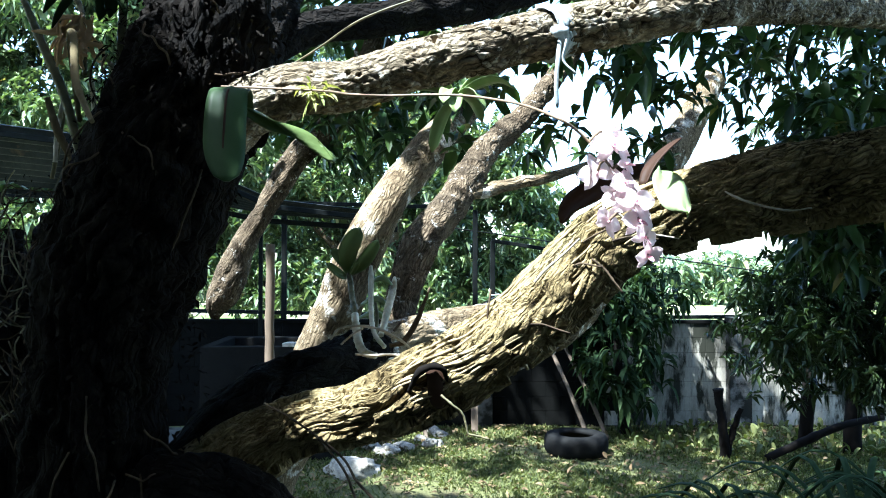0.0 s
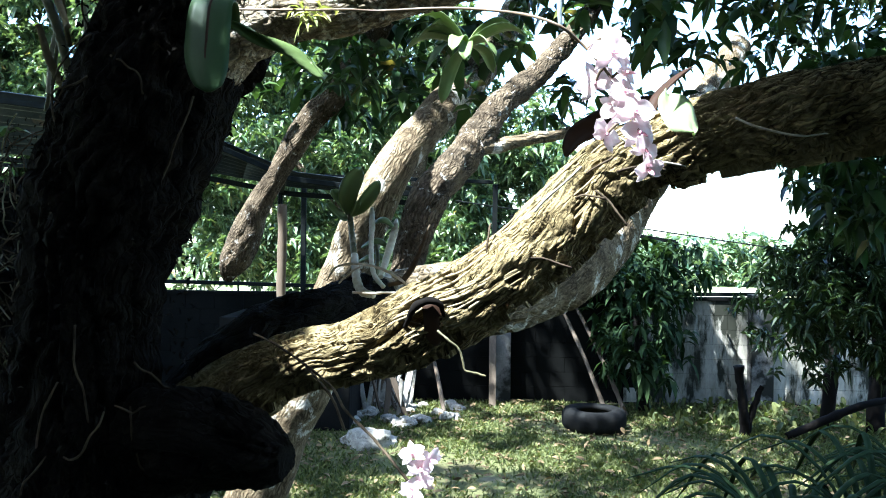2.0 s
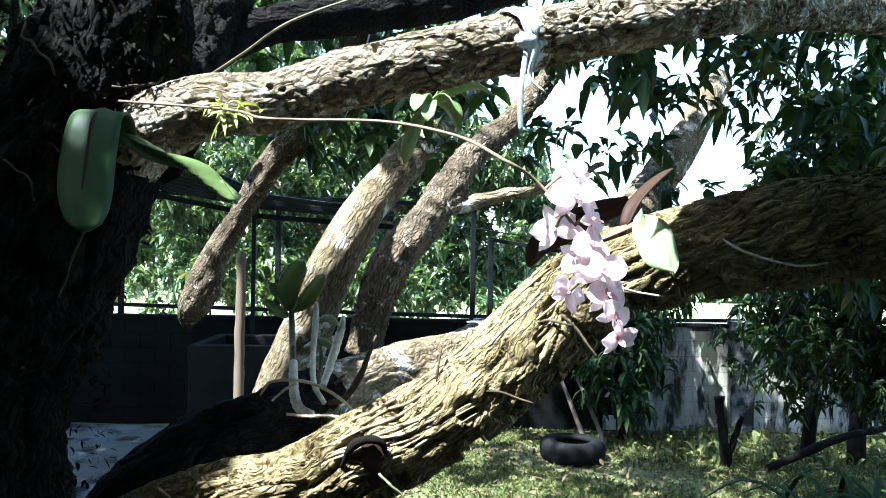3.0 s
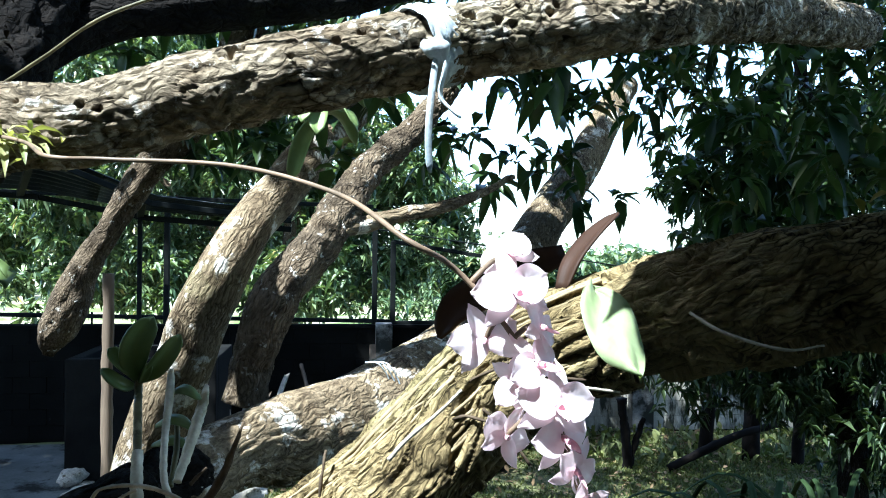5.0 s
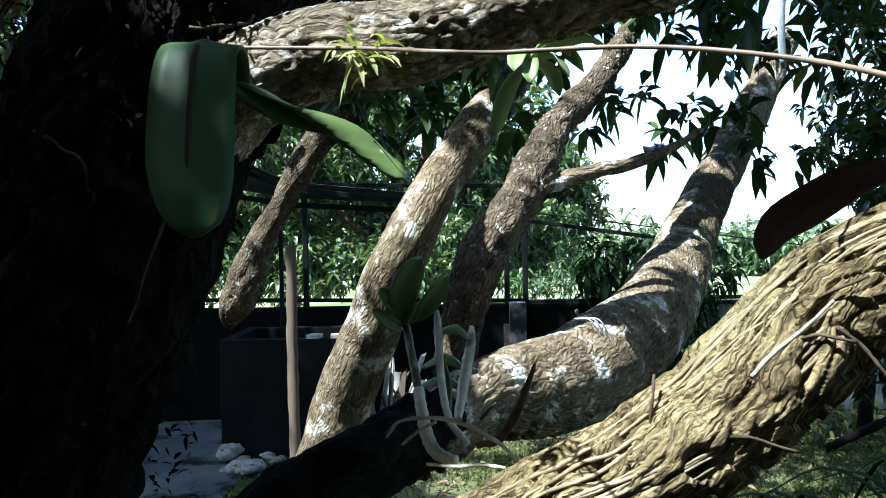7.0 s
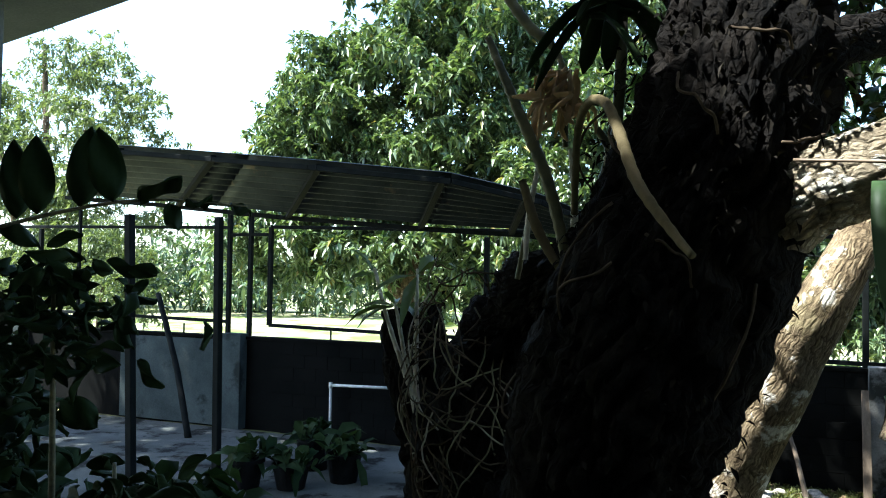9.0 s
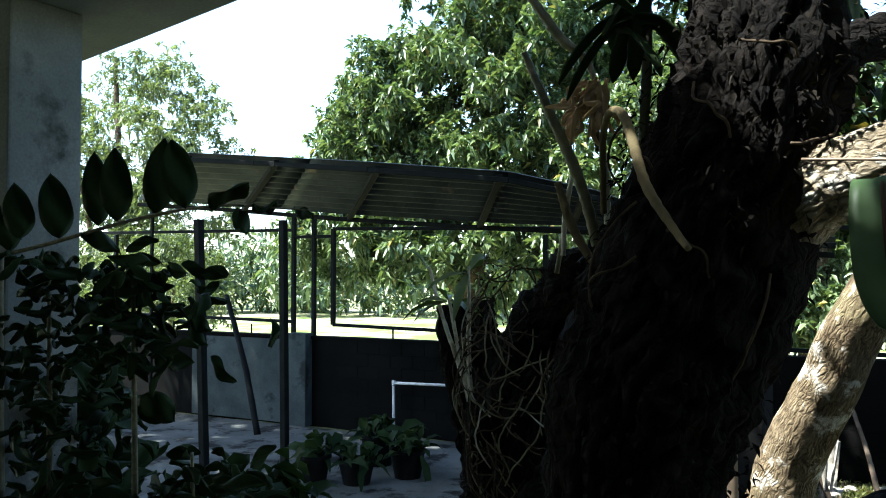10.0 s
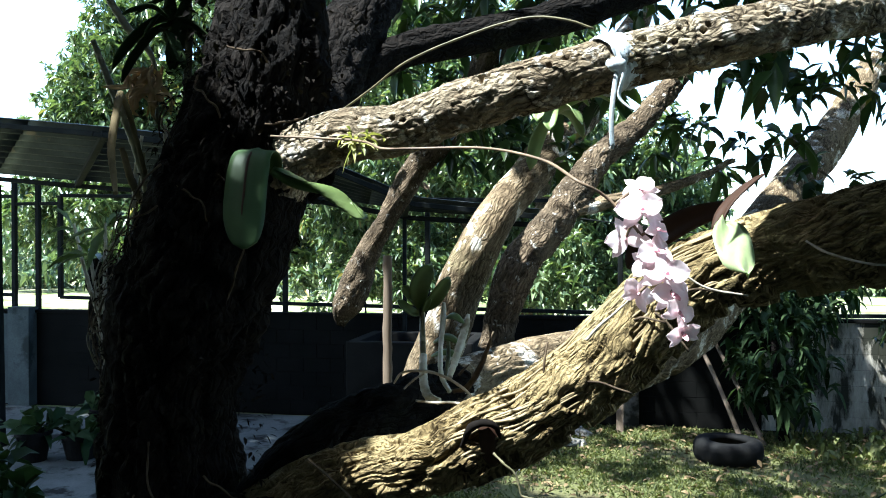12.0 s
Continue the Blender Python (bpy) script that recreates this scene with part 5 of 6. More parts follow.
# ---- porch, and unseen house walls behind the walk ----
def porch():
    bm = bmesh.new()
    box_mesh(bm, -4.52, 4.4, 1.95, 0.44, 0.44, 3.9, 0, 0.015)
    tagged(part("column", bm, M_COLUMN), "grey plastered porch column", "column", kind="structure")
    bm = bmesh.new()
    # past the front edge the outline is unseen, notched to place its shadow
    pts = [(-10.0, 6.5), (-4.52, 5.13), (-2.80, 4.68), (-2.80, 3.20), (-1.62, 3.10), (-1.62, 1.45), (9.0, 1.25), (9.0, -2.2), (-10.0, -2.2)]
    lo = [bm.verts.new((x, y, 3.9)) for x, y in pts]
    hi = [bm.verts.new((x, y, 4.06)) for x, y in pts]
    bm.faces.new(lo[::-1])
    bm.faces.new(hi)
    for i in range(len(pts)):
        j = (i + 1) % len(pts)
        bm.faces.new((lo[i], lo[j], hi[j], hi[i]))
    bmesh.ops.recalc_face_normals(bm, faces=bm.faces)
    tagged(part("porch_roof", bm, M_HOUSE), "grey concrete porch roof slab", "roof", kind="structure")
    # unseen walls, added to block skylight from behind and beside the walk
    bm = bmesh.new()
    box_mesh(bm, 0.0, -2.32, 3.2, 18.0, 0.2, 6.4, 0, 0.01)
    tagged(part("wall_south", bm, M_HOUSE), "unseen grey house wall added to block skylight", "wall", kind="structure")
    for x, nm in ((-9.4, "wall_west"), (8.95, "wall_east")):
        bm = bmesh.new()
        box_mesh(bm, x, -0.6, 1.94, 0.2, 2.8, 3.88, 0, 0.01)
        tagged(part(nm, bm, M_HOUSE), "unseen grey porch end wall added to block skylight", "wall", kind="structure")


porch()


# ---- block courses of the boundary wall ----
def blocks():
    bm = bmesh.new()
    box_mesh(bm, 0, 0, 0, 0.396, 0.024, 0.196, 0, 0.003)
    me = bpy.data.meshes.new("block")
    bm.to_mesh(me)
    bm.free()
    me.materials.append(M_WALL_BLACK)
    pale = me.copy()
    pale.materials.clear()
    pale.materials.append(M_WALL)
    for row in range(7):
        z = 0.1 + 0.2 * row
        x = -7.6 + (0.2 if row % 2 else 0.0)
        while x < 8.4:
            # left of x 2.4 blocks take the dark copy, shade included
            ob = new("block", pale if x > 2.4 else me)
            ob.parent = WALL
            ob.location = (x, WALL_Y + 0.008 + random.uniform(-0.002, 0.002), z)
            x += 0.4


blocks()


# ---- epiphytes and dry roots on the trunk ----
def trunk_orchid():
    o = empty("cane_orchid", (-0.82, 2.80, 2.45), "old orchid clump on the trunk with olive canes and torn sheaths", "orchid")
    for k, (rows, mt, nj) in enumerate((
            ([(-0.795, 2.720, 2.530, 0.0042), (-0.772, 2.635, 2.618, 0.0046), (-0.744, 2.565, 2.643, 0.0049), (-0.712, 2.507, 2.629, 0.0055), (-0.687, 2.456, 2.584, 0.0057), (-0.664, 2.410, 2.534, 0.0053), (-0.636, 2.371, 2.496, 0.0045), (-0.607, 2.332, 2.462, 0.0032)], M_DRYSTEM, 12),
            ([(-0.942, 2.78, 2.800, .0050), (-0.895, 2.78, 2.689, .0078), (-0.855, 2.78, 2.598, .0086), (-0.831, 2.78, 2.519, .0080), (-0.816, 2.78, 2.435, .0052)], M_OLIVE, 9),
            ([(-0.893, 2.80, 2.587, .0058), (-0.868, 2.80, 2.513, .0074), (-0.822, 2.80, 2.435, .0052)], M_DRYSTEM, 6),
            ([(-0.760, 2.80, 2.56, .0062), (-0.752, 2.80, 2.689, .0076), (-0.748, 2.80, 2.771, .0078), (-0.748, 2.80, 2.900, .0078)], M_OLIVE, 8),
            ([(-0.965, 2.84, 2.930, .0070), (-0.901, 2.84, 2.836, .0080), (-0.862, 2.84, 2.798, .0066), (-0.842, 2.84, 2.750, .0040), (-0.838, 2.84, 2.64, .0046)], M_OLIVE, 8),
            ([(-0.834, 2.86, 2.640, .0046), (-0.829, 2.86, 2.585, .0054), (-0.828, 2.86, 2.520, .0054)], M_CANE, 5),
            ([(-0.807, 2.84, 2.510, .0066), (-0.782, 2.84, 2.581, .0080), (-0.772, 2.84, 2.631, .0074), (-0.790, 2.84, 2.666, .0046)], M_OLIVE, 6),
            ([(-0.770, 2.83, 2.520, .0050), (-0.752, 2.83, 2.570, .0056), (-0.735, 2.83, 2.640, .0046), (-0.728, 2.83, 2.690, .0030)], M_OLIVE, 6),
            ([(-0.905, 2.86, 2.470, .0040), (-0.900, 2.86, 2.540, .0046), (-0.885, 2.86, 2.620, .0036)], M_CANE, 5),
            ([(-0.930, 2.90, 2.440, .0040), (-0.915, 2.90, 2.520, .0044), (-0.905, 2.90, 2.590, .0034)], M_OLIVE, 5))):
        jointed("cane", rows, mt, o, 160 + k, "jointed cane", nj)
    r = np.random.default_rng(31)
    for k in range(26):
        p = np.array([-0.838, 2.80, 2.735]) + r.normal(size=3) * (0.012, 0.010, 0.012)
        d = r.normal(size=3) * (0.45, 0.25, 0.25) + (-0.05, -0.05, -0.8)
        d *= r.uniform(0.045, 0.10) / np.linalg.norm(d)
        q = r.normal(size=3) * 0.008
        blade("sheath", [tuple(p), tuple(p + d * .35 + q), tuple(p + d * .7 - q), tuple(p + d + q)], (r.uniform(0.004, 0.011), tuple(r.normal(size=3))), M_FALLEN, o, 0.3, "torn orange-brown leaf sheath" if k == 0 else "", 9, 0.02, 0.5, 0.35)
    hubs = np.array([[-0.755, 2.77, 2.87], [-0.765, 2.76, 2.82]])
    for k in range(12):
        p = hubs[k % 2] + r.normal(size=3) * 0.015
        d = r.normal(size=3) * (0.8, 0.6, 0.5) + (-0.1, -0.1, -0.35)
        L = r.uniform(0.07, 0.14)
        d *= L / np.linalg.norm(d)
        blade("leaf", [tuple(p), tuple(p + d * .35 + (0, 0, .01)), tuple(p + d * .7 - (0, 0, L * .05)), tuple(p + d - (0, 0, L * .25))], (L * 0.24, tuple(np.cross(d, (0.1, 0.2, 1)) + 1e-4)), M_DARKLEAF, o, 0.15, "", 9, 0.03, 0.4)


trunk_orchid()


def dry_roots():
    """Pale wiry roots hanging over the burl and trunk."""
    o = empty("dry_roots", (-1.2, 3.3, 2.1), "tangle of pale wiry aerial roots on the trunk", "roots")
    r = random.Random(77)
    for k in range(150):
        on_burl = k % 7 != 0
        z = r.uniform(1.85, 2.5) if on_burl else r.uniform(1.7, 2.75)
        a = r.uniform(-2.9, -0.6)
        rows, g, dr = [], r.uniform(-1.6, 1.6), r.uniform(0.0, 0.03)
        rad0 = r.uniform(0.0006, 0.0015) if on_burl else r.uniform(0.0004, 0.0008)
        for i in range(7):
            cx, cy, rad = (-1.20, 3.48, 0.17 - 0.22 * abs(z - 2.15)) if on_burl else (-0.755 + max(0, z - 2.2) * 0.30, 2.8, 0.138)
            rr = rad + 0.012 + dr * math.sin(math.pi * i / 6)
            rows.append((cx + rr * math.cos(a), cy + rr * math.sin(a), z, rad0 * (1 - 0.09 * i)))
            g += r.uniform(-0.45, 0.45)
            z += -0.026 * math.cos(g) + r.uniform(-0.008, 0.004)
            a += (0.16 if on_burl else 0.09) * math.sin(g)
        stem("root", rows, (M_ROOT if k % 5 == 0 else M_STEM) if on_burl and k % 3 == 0 else M_SCRAPWOOD, o, 20, 5, "", 0.3, 200 + k)


dry_roots()


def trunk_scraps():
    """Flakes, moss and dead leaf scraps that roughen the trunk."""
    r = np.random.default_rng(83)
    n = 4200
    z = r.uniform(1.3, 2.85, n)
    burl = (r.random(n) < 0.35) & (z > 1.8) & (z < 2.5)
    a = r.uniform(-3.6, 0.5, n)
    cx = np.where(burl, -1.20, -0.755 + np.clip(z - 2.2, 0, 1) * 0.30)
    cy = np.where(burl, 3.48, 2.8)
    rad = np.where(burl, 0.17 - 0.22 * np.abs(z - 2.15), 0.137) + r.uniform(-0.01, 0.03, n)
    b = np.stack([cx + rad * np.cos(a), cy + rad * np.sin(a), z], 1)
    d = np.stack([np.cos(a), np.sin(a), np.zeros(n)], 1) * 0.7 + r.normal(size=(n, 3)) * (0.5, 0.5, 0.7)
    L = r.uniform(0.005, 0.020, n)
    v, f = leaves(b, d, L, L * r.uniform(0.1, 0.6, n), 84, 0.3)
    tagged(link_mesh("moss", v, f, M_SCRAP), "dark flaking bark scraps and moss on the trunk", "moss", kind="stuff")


trunk_scraps()


def reed_orchid():
    o = empty("reed_orchid", (-1.55, 2.7, 1.3), "tall reed-stemmed orchid with white jointed canes beside the trunk", "orchid")
    for k, rows in enumerate(([(-1.55, 2.68, 1.32, .008), (-1.6, 2.72, 1.42, .009), (-1.72, 2.8, 1.62, .008), (-1.8, 2.85, 1.8, .006)],
                              [(-1.53, 2.68, 1.30, .008), (-1.56, 2.7, 1.42, .009), (-1.57, 2.72, 1.62, .008), (-1.58, 2.74, 1.8, .005)],
                              [(-1.54, 2.7, 1.3, .007), (-1.62, 2.74, 1.5, .008), (-1.68, 2.78, 1.68, .006)])):
        stem("cane", rows, M_CANE, o, 30, 10, "white jointed cane", 0.2, 260 + k)
    r = np.random.default_rng(41)
    n = 16
    b = np.array([[-1.8, 2.85, 1.78], [-1.58, 2.74, 1.78], [-1.68, 2.78, 1.67]])[r.integers(0, 3, n)]
    d = r.normal(size=(n, 3)) * (1, .7, .5) + (0, -0.2, 0.2)
    L = r.uniform(0.1, 0.2, n)
    v, f = leaves(b, d, L, L * 0.25, 42, 0.4)
    link_mesh("leaf", v, f, M_ORCHID, o)
    stem("root_mass", [(-1.45, 2.6, 1.22, .05), (-1.52, 2.66, 1.28, .045), (-1.56, 2.7, 1.34, .02)], M_BARK_DARK, o, 14, 16, "", 0.5, 270)
    settle(o, (-1.53, 2.68, 1.30), (-1.323, 3.41, 2.10), 0.72)


reed_orchid()


# ---- left-hand plants ----
COLUMN_SIDE = ((-2.25, 2.85, 1.96), (-2.42, 4.2, 2.70), 1.42)


def frond_plant():
    o = empty("broadleaf_plant", (-3.4, 2.75, 0.0), "tall dark plant with large pointed leaves by the column", "plant")
    stem("stalk", [(-3.45, 2.8, 0.0, .02), (-3.46, 2.75, 1.0, .018), (-3.48, 2.75, 1.84, .012)], M_STEM, o, 30, 10)
    rach = [(-3.48, 2.75, 1.84, .008), (-3.3, 2.8, 1.88, .007), (-2.92, 2.85, 1.958, .006), (-2.6, 2.85, 1.985, .004), (-2.25, 2.85, 1.96, .002)]
    stem("rachis", rach, M_STEM, o, 40, 8)
    rr = random.Random(9)
    for bx, bz, tx, tz, w in ((-3.56, 1.86, -3.62, 2.10, .12), (-3.47, 1.90, -3.53, 2.18, .14), (-3.31, 1.90, -3.40, 2.22, .15), (-3.13, 1.94, -3.16, 2.29, .13), (-3.01, 1.95, -2.99, 2.28, .14),
                              (-2.86, 1.97, -2.83, 2.31, .14), (-2.70, 1.98, -2.77, 2.28, .14), (-2.62, 1.98, -2.38, 2.06, .12), (-2.45, 1.975, -2.34, 1.99, .05), (-2.32, 1.965, -2.20, 1.93, .06),
                              (-3.16, 1.91, -2.90, 1.82, .09), (-3.4, 1.86, -3.2, 1.76, .10), (-2.5, 1.97, -2.42, 1.86, .07), (-3.5, 1.84, -3.66, 1.72, .11)):
        y = 2.85 + rr.uniform(-0.03, 0.03)
        tx, tz, w = bx + 0.72 * (tx - bx), bz + 0.72 * (tz - bz), 0.74 * w
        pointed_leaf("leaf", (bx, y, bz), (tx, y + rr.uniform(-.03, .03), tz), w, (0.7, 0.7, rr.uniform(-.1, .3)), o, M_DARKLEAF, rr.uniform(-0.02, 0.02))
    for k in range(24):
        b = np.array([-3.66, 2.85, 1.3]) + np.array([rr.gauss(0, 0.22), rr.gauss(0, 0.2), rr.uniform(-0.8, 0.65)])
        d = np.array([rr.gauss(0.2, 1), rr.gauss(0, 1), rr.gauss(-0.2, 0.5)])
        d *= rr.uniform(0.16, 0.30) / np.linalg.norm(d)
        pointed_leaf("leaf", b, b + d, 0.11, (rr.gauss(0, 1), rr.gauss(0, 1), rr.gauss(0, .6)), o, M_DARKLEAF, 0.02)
    settle(o, *COLUMN_SIDE)


frond_plant()


def low_bush(name, at, label, blob, leaf, width, seed, material, per=8):
    o = empty(name, at, label, "plant")
    p = blob_points(blob, seed, 0.2)
    v, f = whorls(p, per, leaf, width, seed + 1, droop=0.5)
    link_mesh("foliage", v, f, material, o)
    stem("stalk", [(at[0], at[1], -0.02, .02), (at[0] + .03, at[1], 0.25, .015), (at[0], at[1], blob[0][2], .008)], M_STEM, o, 14, 8)
    settle(o, (-0.775, 0.505, 0.0), *WEST[1:])


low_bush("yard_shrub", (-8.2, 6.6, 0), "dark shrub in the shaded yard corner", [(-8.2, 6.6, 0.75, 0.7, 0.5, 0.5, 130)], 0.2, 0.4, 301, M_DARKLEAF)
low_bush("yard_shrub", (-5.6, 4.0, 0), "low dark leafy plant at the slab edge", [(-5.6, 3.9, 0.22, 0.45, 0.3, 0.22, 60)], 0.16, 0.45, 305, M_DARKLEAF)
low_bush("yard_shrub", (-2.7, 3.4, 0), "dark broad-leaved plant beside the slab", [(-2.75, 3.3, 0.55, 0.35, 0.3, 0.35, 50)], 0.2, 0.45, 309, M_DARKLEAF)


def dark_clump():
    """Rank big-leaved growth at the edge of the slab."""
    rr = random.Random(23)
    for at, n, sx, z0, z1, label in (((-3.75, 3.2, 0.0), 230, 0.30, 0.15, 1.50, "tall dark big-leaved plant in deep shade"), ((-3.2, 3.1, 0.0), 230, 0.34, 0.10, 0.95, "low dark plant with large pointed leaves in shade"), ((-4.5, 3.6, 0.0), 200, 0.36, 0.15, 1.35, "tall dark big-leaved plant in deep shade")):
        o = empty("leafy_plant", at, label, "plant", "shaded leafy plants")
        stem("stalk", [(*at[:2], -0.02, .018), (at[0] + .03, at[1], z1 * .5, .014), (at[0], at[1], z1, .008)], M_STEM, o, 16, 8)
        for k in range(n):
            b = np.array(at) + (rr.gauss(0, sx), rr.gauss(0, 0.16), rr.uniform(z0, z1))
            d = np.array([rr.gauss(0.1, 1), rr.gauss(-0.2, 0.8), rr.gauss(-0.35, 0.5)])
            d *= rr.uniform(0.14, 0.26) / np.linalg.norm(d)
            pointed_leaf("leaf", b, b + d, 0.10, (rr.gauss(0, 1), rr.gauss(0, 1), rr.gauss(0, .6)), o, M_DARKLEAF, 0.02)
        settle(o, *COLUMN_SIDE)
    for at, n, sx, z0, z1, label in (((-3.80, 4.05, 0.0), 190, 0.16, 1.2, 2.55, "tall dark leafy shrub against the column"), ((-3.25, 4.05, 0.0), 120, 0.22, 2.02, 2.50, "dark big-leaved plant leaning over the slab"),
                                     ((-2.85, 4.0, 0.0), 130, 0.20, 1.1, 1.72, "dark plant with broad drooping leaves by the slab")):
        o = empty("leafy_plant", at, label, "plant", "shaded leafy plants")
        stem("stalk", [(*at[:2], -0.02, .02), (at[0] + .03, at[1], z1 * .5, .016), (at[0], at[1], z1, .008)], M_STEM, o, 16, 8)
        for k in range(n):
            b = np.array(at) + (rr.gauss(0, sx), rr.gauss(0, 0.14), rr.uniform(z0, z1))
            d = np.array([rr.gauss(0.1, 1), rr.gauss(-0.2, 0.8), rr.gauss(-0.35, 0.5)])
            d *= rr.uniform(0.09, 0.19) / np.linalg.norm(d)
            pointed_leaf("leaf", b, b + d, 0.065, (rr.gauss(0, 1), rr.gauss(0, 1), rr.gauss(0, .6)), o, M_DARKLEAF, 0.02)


dark_clump()


# ---- yard things ----
def leaning_pole():
    o = empty("leaning_pole", (-5.3, 6.55, 0), "dark pole leaning on the fence", "pole")
    v, f = tube([(-5.2, 6.5, 0.0, .035), (-5.6, 6.75, 0.7, .033), (-6.1, 7.0, 1.47, .03)], 20, 12, lump=0.1, seed=6)
    link_mesh("shaft", v, f, M_STEEL, o)
    settle(o, (-5.2, 6.5, 0.0), (-8.55, 11.2, 0.0), 1.42)


leaning_pole()


def yard_posts():
    for x, y, xt, yt, zt in ((-7.09, 8.55, -7.22, 8.55, 3.08), (-6.93, 9.8, -6.98, 9.8, 3.14)):
        o = empty("steel_post", (x, y, 0), "black steel post standing on the yard slab", "post", "yard posts")
        bar("shaft", (x, y, 0.0), (xt, yt, zt), 0.045, M_STEEL, o)
        bar("foot", (x, y, 0.0), (x, y, 0.03), 0.06, M_STEEL, o)


yard_posts()


def stand_pipe():
    o = empty("stand_pipe", (-5.45, 4.6, 0), "short pale plastic stand pipe with a cap by the slab", "pipe")
    bar("pipe", (-5.40, 4.6, 0.0), (-5.46, 4.6, 0.93), 0.03, M_PVC, o, True)
    bar("cap", (-5.46, 4.6, 0.90), (-5.465, 4.6, 0.98), 0.038, M_PVC, o, True)
    bar("spout", (-5.46, 4.6, 0.95), (-5.62, 4.6, 0.96), 0.028, M_PVC, o, True)
    settle(o, (-5.46, 4.6, 0.0), (-7.46, 7.0, 0.0), 1.75)


stand_pipe()


def pipe_frame():
    o = empty("pipe_frame", (-4.25, 7.3, 0), "white plastic pipe bent against the wall", "pipe")
    bar("upright", (-4.25, 7.3, -0.01), (-4.25, 7.3, 0.62), 0.016, M_PVC, o, True)
    bar("crosspipe", (-4.25, 7.3, 0.62), (-3.3, 7.3, 0.64), 0.016, M_PVC, o, True)
    bar("elbow", (-4.25, 7.3, 0.585), (-4.25, 7.3, 0.65), 0.022, M_PVC, o, True)
    settle(o, (-4.25, 7.3, 0.0), (-6.62, 12.0, 0.0), 1.306)


pipe_frame()


def pot(at, r0, r1, h, label, seed, plant=True):
    o = empty("plant_pot", at, label, "pot", "pots in the yard")
    bm = bmesh.new()
    prof = [(0.0, 0.0), (r0, 0.0), (r1, h - 0.03), (r1 + 0.012, h - 0.03), (r1 + 0.012, h), (r1 - 0.008, h), (r1 - 0.015, h - 0.04), (0.0, h - 0.05)]
    n = 24
    rings = [[bm.verts.new((at[0] + rr * math.cos(2 * math.pi * i / n), at[1] + rr * math.sin(2 * math.pi * i / n), at[2] + z)) for i in range(n)] for rr, z in prof[1:-1]]
    for a, b in zip(rings[:-1], rings[1:]):
        for i in range(n):
            bm.faces.new((a[i], a[(i + 1) % n], b[(i + 1) % n], b[i]))
    bm.faces.new(rings[0][::-1])
    bm.faces.new(rings[-1])
    part("vessel", bm, M_RUBBER, o, smooth=False)
    if plant:
        r = np.random.default_rng(seed)
        m = 42
        b = np.array([at[0], at[1], at[2] + h]) + r.normal(size=(m, 3)) * (r1 * .5, r1 * .5, 0.02)
        d = r.normal(size=(m, 3)) * 0.6 + (0, 0, 0.8)
        L = r.uniform(0.14, 0.40, m)
        v, f = leaves(b, d, L, L * 0.3, seed, 0.5)
        link_mesh("foliage", v, f, M_DARKLEAF, o)
    settle(o, (-4.45, 5.75, 0.0), (-6.1, 9.3, 0.0), 1.3)


for q in ((-4.45, 5.75, 0.0, 0.1, 0.14, 0.26), (-4.1, 5.9, 0.0, 0.12, 0.16, 0.22), (-4.3, 6.6, 0.0, 0.13, 0.17, 0.3), (-3.8, 6.3, 0.0, 0.12, 0.16, 0.26)):
    pot(q[:3], q[3], q[4], q[5], "black plastic plant pot with a leafy plant", int(-q[0] * 100))


TANK = ((-0.85, 5.8, 0.0), (-1.35, 10.3, 0.0), 1.36)


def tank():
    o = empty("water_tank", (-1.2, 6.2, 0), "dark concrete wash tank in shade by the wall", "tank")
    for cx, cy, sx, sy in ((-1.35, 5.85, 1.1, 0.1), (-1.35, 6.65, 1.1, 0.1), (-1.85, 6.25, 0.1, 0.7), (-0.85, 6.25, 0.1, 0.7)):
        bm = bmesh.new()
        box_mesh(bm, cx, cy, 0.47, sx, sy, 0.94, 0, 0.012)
        part("side", bm, M_TANK_SHADED, o)
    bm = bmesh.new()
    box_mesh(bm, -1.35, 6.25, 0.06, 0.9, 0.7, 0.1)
    part("bottom", bm, M_TANK_SHADED, o)
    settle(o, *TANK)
    for x, y, sx, sy, tn in ((-0.95, 5.86, 0.16, 0.12, 0.1), (-1.16, 5.86, 0.10, 0.12, -0.2)):
        ob = empty("plank", (x, y, 0.95), "pale board lying on the tank rim", "board")
        bm = bmesh.new()
        box_mesh(bm, x, y, 0.955, sx, sy, 0.03, tn, 0.004)
        part("board", bm, M_STONE, ob)
        settle(ob, *TANK)


tank()


def rock_mesh(seed, size):
    bm = bmesh.new()
    bmesh.ops.create_icosphere(bm, subdivisions=3, radius=1.0)
    for v in bm.verts:
        n = noise.noise(v.co * 1.3 + Vector((seed, 0, 0))) * 0.5 + noise.noise(v.co * 3.5 + Vector((seed, 4, 0))) * 0.22
        v.co = v.co * (1 + n)
        v.co.x *= size[0]
        v.co.y *= size[1]
        v.co.z *= size[2]
    me = bpy.data.meshes.new("stone")
    bm.to_mesh(me)
    bm.free()
    me.materials.append(M_STONE)
    me.polygons.foreach_set("use_smooth", [True] * len(me.polygons))
    return me


ROCKS = [rock_mesh(3.1 * k, (0.5, 0.38, 0.24)) for k in range(4)]


def stone(at, s, turn, label="pale rounded stone on the lawn"):
    ob = new("stone", ROCKS[int(abs(at[0] * 37 + at[1] * 11)) % 4])
    ob.matrix_basis = Matrix.Translation(at) @ Matrix.Rotation(turn, 4, 'Z') @ Matrix.Diagonal((s, s, s, 1))
    tagged(ob, label, "stone", "stones")


